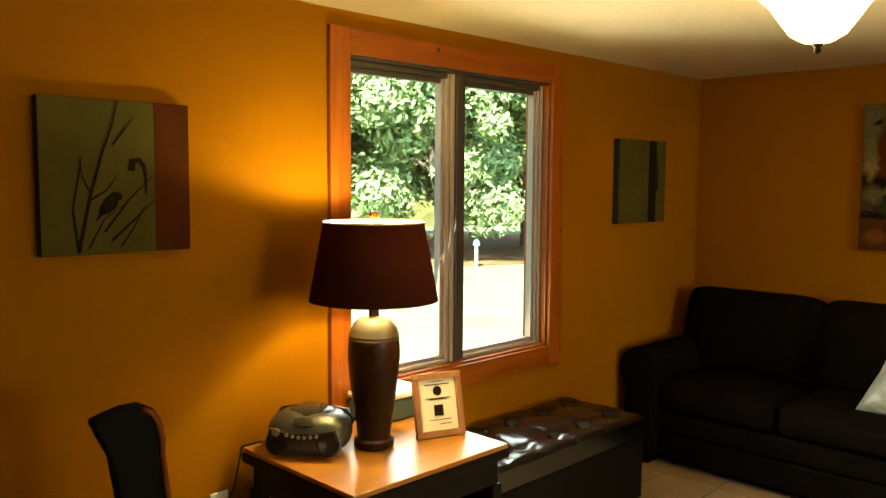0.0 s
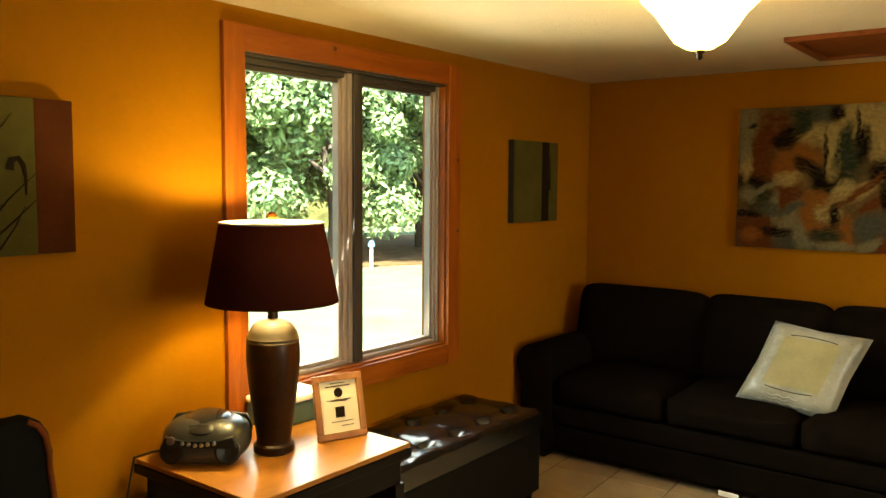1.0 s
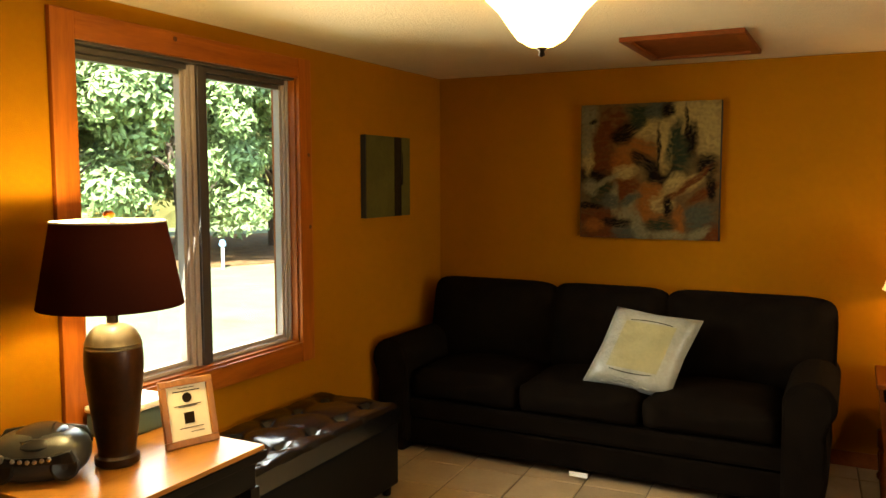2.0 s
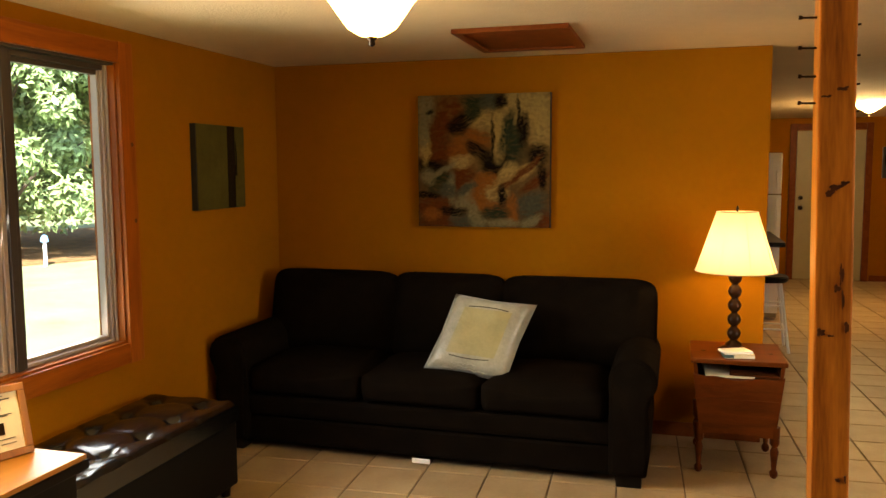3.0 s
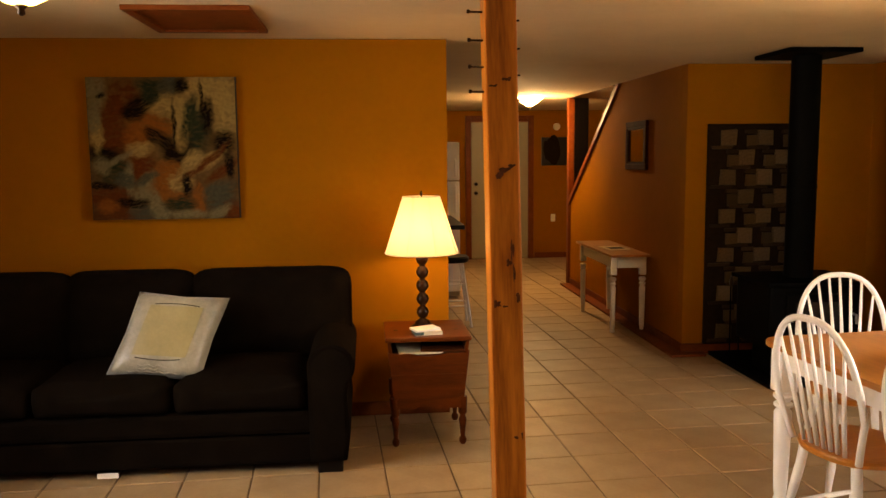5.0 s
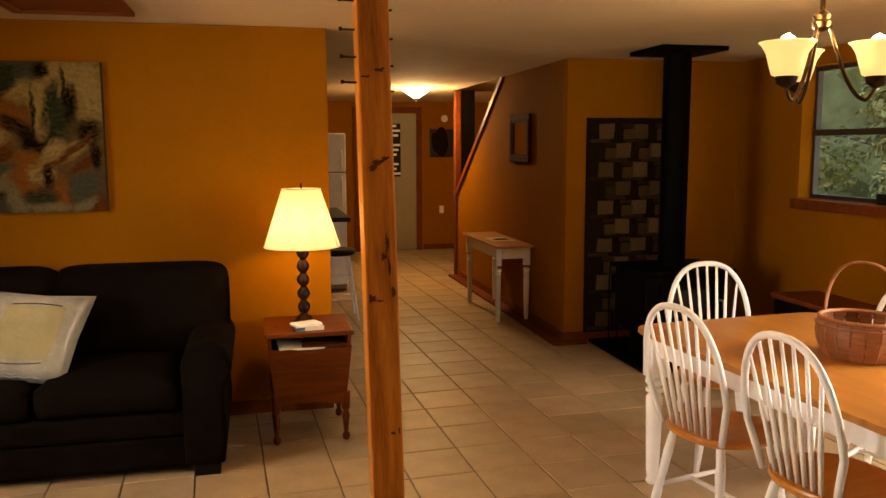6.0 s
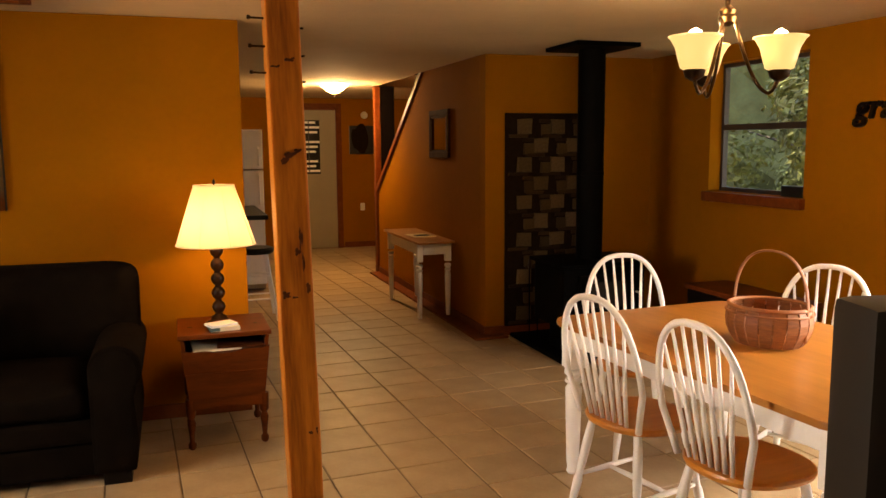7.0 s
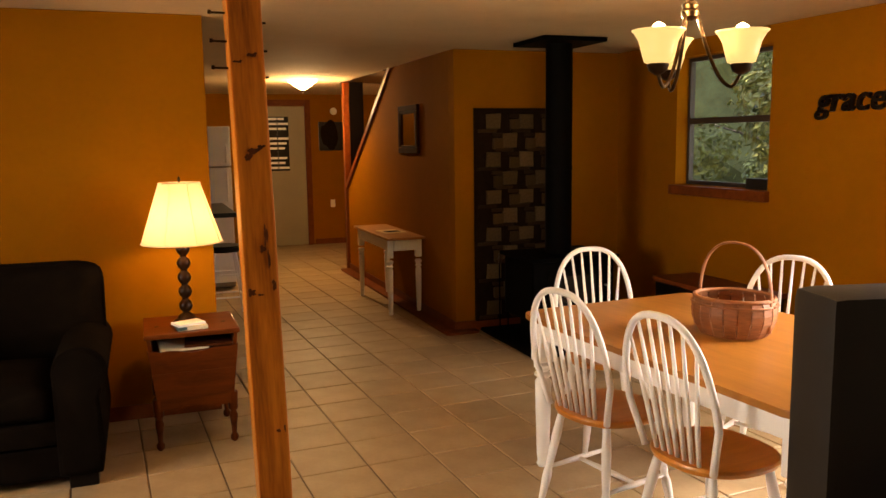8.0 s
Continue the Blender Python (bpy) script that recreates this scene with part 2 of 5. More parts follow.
def pillow_bm(w, d, h, nx=16, ny=16, power=0.35, puff=1.0, sag=0.0):
    """A stuffed cushion: w by d across, h thick, lying flat round the origin."""
    bm = bmesh.new()
    grid = {}
    for s in (1, -1):
        for i in range(nx + 1):
            for j in range(ny + 1):
                u, v = 2 * i / nx - 1, 2 * j / ny - 1
                e = max(0.0, (1 - u ** 4) * (1 - v ** 4)) ** power
                edge = i in (0, nx) or j in (0, ny)
                if s == -1 and edge:
                    grid[s, i, j] = grid[1, i, j]
                    continue
                pinch = 1 - 0.05 * puff * (u * u * (1 - abs(v)) + v * v * (1 - abs(u)))
                wob = 0.012 * noise.noise(Vector((u * 2.2, v * 2.2, s * 3 + w)))
                grid[s, i, j] = bm.verts.new((u * w / 2 * pinch, v * d / 2 * pinch, s * h / 2 * e + wob * e - sag * e * (1 - u * u)))
    for s in (1, -1):
        for i in range(nx):
            for j in range(ny):
                q = [grid[s, i, j], grid[s, i + 1, j], grid[s, i + 1, j + 1], grid[s, i, j + 1]]
                bm.faces.new(q if s == 1 else q[::-1])
    return bm


def block_cushion(w, d, h, r=0.06, dome=0.03, n=14, p=9):
    """A boxed seat cushion with rounded edges and a slightly domed top; origin at the middle of its underside."""
    bm = bmesh.new()
    grid = {}
    m = n
    for i in range(n + 1):
        for j in range(m + 1):
            for k in range(5):
                if 0 < k < 4 and i not in (0, n) and j not in (0, m):
                    continue
                u, v, z = 2 * i / n - 1, 2 * j / m - 1, k / 4
                q = max(abs(u), abs(v)) / ((abs(u) ** p + abs(v) ** p) ** (1 / p) or 1)
                u, v = u * q, v * q
                x, y = u * w / 2, v * d / 2
                zz = z * h
                ex = max(0, abs(x) - (w / 2 - r)) / r
                ey = max(0, abs(y) - (d / 2 - r)) / r
                e = min(1, math.hypot(ex, ey))
                if k == 4:
                    zz = h - r * 0.7 * (1 - math.sqrt(max(0, 1 - e * e))) + dome * (1 - u * u) * (1 - v * v)
                    zz += 0.006 * noise.noise(Vector((x * 7, y * 7, w)))
                if k == 0:
                    zz = r * 0.5 * (1 - math.sqrt(max(0, 1 - e * e)))
                bulge = 1 + 0.02 * math.sin(math.pi * z)
                grid[i, j, k] = bm.verts.new((x * bulge, y * bulge, zz))
    for k in (0, 4):
        for i in range(n):
            for j in range(m):
                q = [grid[i, j, k], grid[i + 1, j, k], grid[i + 1, j + 1, k], grid[i, j + 1, k]]
                bm.faces.new(q if k else q[::-1])
    for k in range(4):
        for i in range(n):
            bm.faces.new((grid[i, 0, k], grid[i + 1, 0, k], grid[i + 1, 0, k + 1], grid[i, 0, k + 1]))
            bm.faces.new((grid[i + 1, m, k], grid[i, m, k], grid[i, m, k + 1], grid[i + 1, m, k + 1]))
        for j in range(m):
            bm.faces.new((grid[0, j + 1, k], grid[0, j, k], grid[0, j, k + 1], grid[0, j + 1, k + 1]))
            bm.faces.new((grid[n, j, k], grid[n, j + 1, k], grid[n, j + 1, k + 1], grid[n, j, k + 1]))
    return bm


def structure(ob, label, category="wall"):
    return tagged(ob, label, category, kind="structure")


# ---- the shell ----
H = 2.27          # ceiling height
WT = 0.15         # wall thickness
EX = 6.56         # east wall
FY = 1.23         # wall behind the stove
SX = 5.05         # wall beside the stairs
NY = 7.45         # far wall of the hall
SY = -7.4         # wall behind the camera

W0, W1, WZ0, WZ1 = -2.911, -1.588, 0.748, 2.108     # large window opening in the west wall
wall_west = obj("wall_west", box(-WT, 0, SY, W0, 0, H), PAINT)
structure(wall_west, "mustard yellow painted wall with a large window")
for nm, b in (("wall_under_window", (-WT, 0, W0, W1, 0, WZ0)), ("wall_over_window", (-WT, 0, W0, W1, WZ1, H)), ("wall_beside_window", (-WT, 0, W1, NY, 0, H))):
    structure(obj(nm, box(*b), PAINT), "mustard yellow painted wall")
wall_sofa = obj("wall_sofa", box(0, 3.07, 0, 0.12, 0, H), PAINT, bevel=0.006)
structure(wall_sofa, "mustard painted partition wall ending in a free edge")
structure(obj("wall_north", box(-WT, 8.4, NY, NY + WT, 0, H), PAINT), "mustard painted far wall of the hall")
structure(obj("wall_south", box(-WT, EX + WT, SY - WT, SY, 0, H), PAINT), "plain mustard wall behind the viewpoint")
E0, E1, EZ0, EZ1 = -0.565, 0.42, 1.20, 2.15      # small window opening in the east wall
D0, D1 = -5.95, -3.95                            # glass door added in the east wall for its light, out of view
structure(obj("wall_east", box(EX, EX + WT, -2.35, E0, 0, H), PAINT), "mustard painted wall with a small window")
structure(obj("wall_under_side_window", box(EX, EX + WT, -3.55, -2.35, 0, 0.8), PAINT), "mustard painted wall")
structure(obj("wall_over_side_window", box(EX, EX + WT, -3.55, -2.35, 2.0, H), PAINT), "mustard painted wall")
structure(obj("wall_beside_side_window", box(EX, EX + WT, D1, -3.55, 0, H), PAINT), "mustard painted wall")
structure(obj("wall_east_end", box(EX, EX + WT, SY, D0, 0, H), PAINT), "mustard painted wall")
structure(obj("wall_over_door", box(EX, EX + WT, D0, D1, 2.06, H), PAINT), "mustard painted wall over the added glass door")
for nm, b in (("wall_under_small_window", (EX, EX + WT, E0, E1, 0, EZ0)), ("wall_over_small_window", (EX, EX + WT, E0, E1, EZ1, H)), ("wall_beside_small_window", (EX, EX + WT, E1, FY, 0, H))):
    structure(obj(nm, box(*b), PAINT), "mustard painted wall")
structure(obj("wall_stove", box(SX, EX + WT, FY, FY + 0.12, 0, H), PAINT, bevel=0.006), "mustard painted wall behind the wood stove")
# wall beside the stairs, its top edge falling with the stairs
SY0, SY1 = 2.92, 4.78
stair_wall = prism([(FY + 0.12, 0), (SY1, 0), (SY1, 1.02), (SY0, H), (FY + 0.12, H)], "x", SX, SX + 0.12)
structure(obj("wall_stairs", stair_wall, PAINT), "mustard painted stair wall with a sloping top edge")
structure(obj("wall_stair_back", box(6.2, 6.32, FY + 0.12, NY, 0, 4.4), PAINT), "mustard painted wall on the far side of the stairs")
# ceiling in pieces round the stair opening
cb = box(-WT, SX, SY - WT, NY + WT, H, H + 0.15)
box(SX, EX + WT, SY - WT, 2.6, H, H + 0.15, cb)
box(SX, EX + WT, 4.95, NY + WT, H, H + 0.15, cb)
structure(obj("ceiling", cb, CEIL), "off-white lightly textured ceiling", "ceiling")
sb = box(SX - 0.1, 6.4, 2.5, 2.6, H + 0.15, 4.4)
box(SX - 0.1, 6.4, 4.95, 5.05, H + 0.15, 4.4, sb)
box(SX - 0.1, SX, 2.6, 4.95, H + 0.15, 4.4, sb)
box(SX - 0.1, 6.4, 2.5, 5.05, 4.4, 4.5, sb)
structure(obj("stairwell", sb, BLACKWOOD), "dark upper stairwell", "stairwell")
floor = structure(obj("floor", box(-WT, EX + WT + 1.6, SY - WT, NY + WT, -0.12, -0.006), GROUT), "beige ceramic tiled floor with dark grout", "floor")
# unseen outside roof slab, with an eave added to shade the east wall
structure(obj("roof", box(-0.7, EX + 1.6, SY - 0.6, NY + 0.6, 2.62, 2.8), SIDING), "unseen roof slab, its wide east eave added to block sun", "roof")

# skirting
for nm, b in (("baseboard", (SX - 0.014, SX - 0.001, FY, SY1, 0, 0.085)), ("baseboard", (SX - 0.014, EX, FY - 0.014, FY - 0.001, 0, 0.085)),
              ("baseboard", (5.16, 6.2, NY - 0.014, NY - 0.001, 0, 0.085)), ("baseboard", (EX - 0.014, EX - 0.001, D1, FY - 0.015, 0, 0.085)),
              ("baseboard", (0.001, 0.014, SY, -0.001, 0, 0.085)), ("baseboard", (0.015, 3.07, -0.014, -0.001, 0, 0.085))):
    structure(obj(nm, box(*b), TRIM, bevel=0.003), "reddish stained wooden skirting board", "baseboard")


plinth = structure(obj("floor_trim", prism([(4.925, 1.115), (5.21, 1.115), (5.21, FY - 0.016), (SX - 0.016, FY - 0.016), (SX - 0.016, 4.78), (4.925, 4.78)], "z", 0.001, 0.022), TRIM, bevel=0.004), "low reddish stained wooden floor trim along the stair wall", "trim")

# ---- west window ----
win = new("window_1")
structure(win, "two-pane window with varnished pine casing and taupe sashes", "window")
cw = 0.095
part("casing_side", box(0.001, 0.024, W0 - cw, W0 + 0.006, WZ0 - cw, WZ1 + cw), PINE, win, bevel=0.004)
part("casing_side", box(0.001, 0.024, W1 - 0.006, W1 + cw, WZ0 - cw, WZ1 + cw), PINE, win, bevel=0.004)
part("casing_head", box(0.001, 0.022, W0 + 0.007, W1 - 0.007, WZ1 - 0.006, WZ1 + cw - 0.002), PINE_Y, win, bevel=0.004)
part("casing_sill", box(0.001, 0.022, W0 + 0.007, W1 - 0.007, WZ0 - cw + 0.002, WZ0 + 0.006), PINE_Y, win, bevel=0.004)
part("jamb", box(-WT + 0.004, 0.0, W1 - 0.016, W1 - 0.002, WZ0, WZ1), PINE, win)
part("jamb", box(-WT + 0.004, 0.0, W0 + 0.002, W0 + 0.016, WZ0, WZ1), PINE, win)
# shade on head, upper rails and mullion is put into the colour with FRAMED
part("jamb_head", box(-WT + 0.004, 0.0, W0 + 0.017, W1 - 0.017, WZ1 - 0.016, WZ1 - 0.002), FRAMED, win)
part("jamb_sill", box(-WT + 0.004, 0.0, W0 + 0.017, W1 - 0.017, WZ0 + 0.002, WZ0 + 0.016), PINE_Y, win)
mid = -2.233
for a, b, sw, st in ((W0 + 0.017, mid - 0.02, 0.048, 0.020), (mid + 0.02, W1 - 0.017, 0.030, 0.015)):
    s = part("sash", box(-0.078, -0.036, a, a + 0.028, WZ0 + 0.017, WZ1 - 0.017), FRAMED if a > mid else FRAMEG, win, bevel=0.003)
    part("stile", box(-0.078, -0.036, b - sw * 0.5 + 0.001, b, WZ0 + 0.017, WZ1 - 0.017), FRAMEG, s, bevel=0.004)
    part("stile", box(-0.084, -0.047, b - sw, b - sw * 0.5 - 0.001, WZ0 + 0.017, WZ1 - 0.017), FRAMEG, s, bevel=0.004)
    part("stile_step", box(-0.098, -0.060, b - sw - st, b - sw - 0.001, WZ0 + 0.04, WZ1 - 0.05), FRAMEG, s, bevel=0.003)
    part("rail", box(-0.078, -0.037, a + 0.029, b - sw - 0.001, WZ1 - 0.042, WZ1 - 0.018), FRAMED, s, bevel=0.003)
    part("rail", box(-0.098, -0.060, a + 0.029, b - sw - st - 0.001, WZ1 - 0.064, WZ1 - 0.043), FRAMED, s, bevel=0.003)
    part("rail", box(-0.078, -0.037, a + 0.029, b - sw - 0.001, WZ0 + 0.018, WZ0 + 0.034), FRAMEG, s, bevel=0.003)
    part("rail", box(-0.098, -0.060, a + 0.029, b - sw - st - 0.001, WZ0 + 0.035, WZ0 + 0.052), FRAMEG, s, bevel=0.003)
    g = part("pane", box(-0.091, -0.087, a + 0.02, b - sw - 0.008, WZ0 + 0.045, WZ1 - 0.055), GLASS, s)
    g.visible_shadow = False
part("mullion", box(-0.10, -0.024, mid - 0.019, mid + 0.019, WZ0 + 0.017, WZ1 - 0.017), FRAMED, win, bevel=0.003)
for y, z in ((-2.42, 2.172), (-1.523, 1.72), (-1.518, 1.35)):
    part("knot", lathe([(0.011, 0), (0.010, 0.0015)], 12), KNOT, win).matrix_basis = pose(0.0242 if y > -2 else 0.0222, y, z, 0, 90, 0)

# daylight of the added door beside the viewpoint, unseen side window and west window
for nm, m, w, h, watts in (("door_daylight", look((EX + 0.03, -4.95, 1.05), (0, -4.4, 0.75)), 1.9, 1.9, 0.6), ("side_window_daylight", look((EX + 0.03, -2.95, 1.4), (5.2, -2.6, 0.0)), 1.1, 1.15, 15), ("window_daylight", look((-0.03, -2.28, 1.42), (3, -2.28, 0.9)), 1.2, 1.25, 8.5)):
    al = new(nm, bpy.data.lights.new(nm, "AREA"))
    al.data.shape, al.data.size, al.data.size_y, al.data.energy, al.data.color = "RECTANGLE", w, h, watts, (1.0, 0.91, 0.77)
    al.data.spread = radians(120)
    al.matrix_world = m
gd = new("door_2")
structure(gd, "added sliding glass door in the east wall, out of view", "door")
for b in ((EX + 0.05, EX + 0.11, D0, D0 + 0.06, 0, 2.06), (EX + 0.05, EX + 0.11, D1 - 0.06, D1, 0, 2.06), (EX + 0.05, EX + 0.11, -4.98, -4.92, 0, 2.0), (EX + 0.05, EX + 0.11, D0 + 0.061, D1 - 0.061, 2.0, 2.06)):
    part("stile", box(*b), FRAMEG, gd, bevel=0.004)

# ---- east window ----
win2 = new("window_2")
structure(win2, "small dark-framed sash window with a red-stained sill", "window")
part("sill", box(EX - 0.045, EX + 0.09, E0 - 0.02, E1 + 0.03, EZ0 - 0.075, EZ0 - 0.002), TRIM, win2, bevel=0.008)
ex = EX + 0.10
for nm, b in (("frame_side", (ex, ex + 0.045, E0 + 0.002, E0 + 0.028, EZ0, EZ1 - 0.002)), ("frame_side", (ex, ex + 0.045, E1 - 0.028, E1 - 0.002, EZ0, EZ1 - 0.002)),
              ("frame_head", (ex, ex + 0.045, E0 + 0.029, E1 - 0.029, EZ1 - 0.03, EZ1 - 0.002)), ("frame_foot", (ex, ex + 0.045, E0 + 0.029, E1 - 0.029, EZ0, EZ0 + 0.03)),
              ("meeting_rail", (ex - 0.008, ex + 0.045, E0 + 0.029, E1 - 0.029, 1.655, 1.70))):
    part(nm, box(*b), FRAMED, win2, bevel=0.003)
for z0, z1 in ((EZ0 + 0.02, 1.66), (1.69, EZ1 - 0.02)):
    g = part("pane", box(ex + 0.02, ex + 0.024, E0 + 0.02, E1 - 0.02, z0, z1), GLASS, win2)
    g.visible_shadow = False

# ---- post ----
PX, PY, PW = 3.03, -2.2, 0.052
post = thing("wooden_post", (PX, PY, 0), "square knotty pine post with metal coat pegs, floor to ceiling", "post")
post.matrix_basis = pose(PX + 0.034, PY, 0, 0, -1.25, 0)
bm = box(-PW, PW, -PW, PW, 0.0, H)
bmesh.ops.subdivide_edges(bm, edges=[e for e in bm.edges if abs(e.verts[0].co.z - e.verts[1].co.z) > 1], cuts=22, use_grid_fill=True)
for v in bm.verts:
    v.co.x += 0.003 * noise.noise(Vector((v.co.z * 1.7, 3.1, v.co.x * 9)))
    v.co.y += 0.003 * noise.noise(Vector((7.3, v.co.z * 1.7, v.co.y * 9)))
part("shaft", bm, POST, post, bevel=0.007)
for x, z, sx, sz in ((0.0, 1.535, 1.0, 0.8), (-0.016, 1.517, 0.7, 0.8), (0.024, 1.547, 0.6, 0.6), (0.020, 0.632, 0.35, 0.4), (-0.034, 1.095, 0.65, 0.9), (0.040, 1.112, 0.55, 1.1), (0.020, 1.27, 0.26, 2.2),
                     (0.008, 1.23, 0.45, 0.7), (0.026, 1.195, 0.22, 1.6), (0.018, 1.825, 0.8, 0.45), (-0.026, 1.805, 0.7, 0.3), (0.043, 0.635, 0.25, 1.0), (-0.006, 1.085, 0.5, 0.25)):
    n = 24
    o = []
    for k in range(n):
        a = 2 * math.pi * k / n
        q = 1 + 0.8 * noise.noise(Vector((math.cos(a) * 1.6, math.sin(a) * 1.6, z * 7))) + 0.4 * noise.noise(Vector((math.cos(a) * 5, math.sin(a) * 5, z * 9)))
        o.append((max(-PW + 0.008, min(PW - 0.008, x + 0.019 * sx * q * math.cos(a))), z + 0.014 * sz * q * math.sin(a)))
    part("knot", prism(o, "y", -PW - 0.0032, -PW + 0.004), KNOT, post)
for i, z in enumerate((2.045, 1.955, 1.87, 1.79)):
    p = part("peg", tube([(-PW + 0.01, 0, z), (-PW - 0.038, 0, z + 0.002), (-PW - 0.042, 0, z + 0.003), (-PW - 0.050, 0, z + 0.004)], [0.0038, 0.0034, 0.007, 0.006], 8), NICKEL, post)
    part("peg", tube([(PW - 0.01, 0, z - 0.03), (PW + 0.018, 0, z - 0.028)], 0.0036, 8), BRONZE, post)

# ---- ceiling hatch ----
hatch = thing("ceiling_hatch", (1.788, -0.70, H), "brown stained wooden attic hatch in the ceiling", "hatch")
part("panel", box(-0.24, 0.24, -0.30, 0.30, -0.012, -0.001), TRIM, hatch, bevel=0.002)
for b in ((-0.285, 0.285, -0.348, -0.301, -0.024, -0.001), (-0.285, 0.285, 0.301, 0.348, -0.024, -0.001), (-0.285, -0.241, -0.30, 0.30, -0.024, -0.001), (0.241, 0.285, -0.30, 0.30, -0.024, -0.001)):
    part("rim", box(*b), TRIM, hatch, bevel=0.003)


# ---- lamps of the place ----
def point(name, at, watts, col, radius):
    o = new(name, bpy.data.lights.new(name, "POINT"))
    o.data.energy, o.data.color, o.data.shadow_soft_size = watts, col, radius
    o.location = at
    return o


WARM = (1.0, 0.78, 0.44)
point("table_lamp_bulb", (0.373, -3.084, 1.395), 4.4, (1.0, 0.74, 0.34), 0.03)
point("stand_lamp_bulb", (2.885, -0.36, 1.14), 1.75, (1.0, 0.57, 0.20), 0.035)
point("ceiling_bowl_bulb", (1.531, -2.184, 2.12), 0.9, (1.0, 0.66, 0.30), 0.09)
point("hall_bulb", (4.50, 4.60, 2.0), 12.0, (1.0, 0.66, 0.29), 0.08)
for i, (x, y) in enumerate(((4.565, -2.16), (4.895, -2.23), (4.79, -1.91))):
    point("chandelier_bulb", (x, y, 2.0), 3.1, WARM, 0.03)


# ---- table lamp with brown shade on the end table ----
def table_lamp():
    e = thing("table_lamp", (0.373, -3.084, 0.652), "brown glazed vase lamp with a dark brown drum shade", "lamp")
    body = [(0.062, 0), (0.068, 0.006), (0.068, 0.028), (0.058, 0.036), (0.057, 0.05), (0.066, 0.12), (0.075, 0.19), (0.084, 0.27), (0.0885, 0.335), (0.0875, 0.375), (0.0855, 0.392)]
    body = [(q * 1.06, z) for q, z in body]
    part("vase", lathe(body, 32), VASE, e, smooth="auto")
    part("shoulder", lathe([(q * 1.06, z) for q, z in ((0.0855, 0.392), (0.087, 0.395), (0.0845, 0.399), (0.0845, 0.404), (0.086, 0.407), (0.083, 0.412), (0.079, 0.426), (0.068, 0.448), (0.052, 0.463), (0.034, 0.472), (0.020, 0.475))], 32), VASETOP, e, smooth="auto")
    part("neck", lathe([(0.019, 0.475), (0.018, 0.49), (0.025, 0.525), (0.026, 0.545), (0.022, 0.56)], 20), BRONZE, e, smooth="auto")
    part("socket", lathe([(0.016, 0.56), (0.016, 0.63)], 12), BRONZE, e)
    sh = part("shade", lathe([(0.229, 0.532), (0.178, 0.808)], 48, caps=False), SHADE_B, e, smooth=True)
    sh.modifiers.new("thick", "SOLIDIFY").thickness = 0.002
    part("lining", lathe([(0.225, 0.536), (0.174, 0.804)], 48, caps=False), LINER, sh, smooth=True)
    part("rim", tube([(0.178 * math.cos(a), 0.178 * math.sin(a), 0.808) for a in [2 * math.pi * i / 40 for i in range(41)]], 0.003, 6), LINER, sh)
    part("finial", lathe([(0.006, 0.80), (0.006, 0.815), (0.018, 0.82), (0.02, 0.832), (0.012, 0.842), (0.002, 0.846)], 16), PINE, e, smooth=True)
    for a in (0, 2.1, 4.2):
        part("spider_arm", tube([(0, 0, 0.803), (0.177 * math.cos(a), 0.177 * math.sin(a), 0.803)], 0.0022, 6), BRONZE, e)


table_lamp()


def end_table():
    e = thing("end_table", (0.375, -3.07, 0), "black end table with a golden oak top below the window", "table")
    part("top", box(-0.315, 0.315, -0.36, 0.36, 0.632, 0.65), OAK, e, bevel=0.004)
    part("top_edge", box(-0.32, 0.32, -0.365, 0.365, 0.598, 0.631), BLACKWOOD, e, bevel=0.004)
    part("apron", box(-0.29, 0.29, -0.335, 0.335, 0.50, 0.597), BLACKWOOD, e, bevel=0.003)
    part("shelf", box(-0.28, 0.28, -0.325, 0.325, 0.16, 0.185), BLACKWOOD, e, bevel=0.003)
    for x in (-0.275, 0.275):
        for y in (-0.32, 0.32):
            part("leg", box(x - 0.025, x + 0.025, y - 0.025, y + 0.025, 0, 0.50), BLACKWOOD, e, bevel=0.004)


end_table()


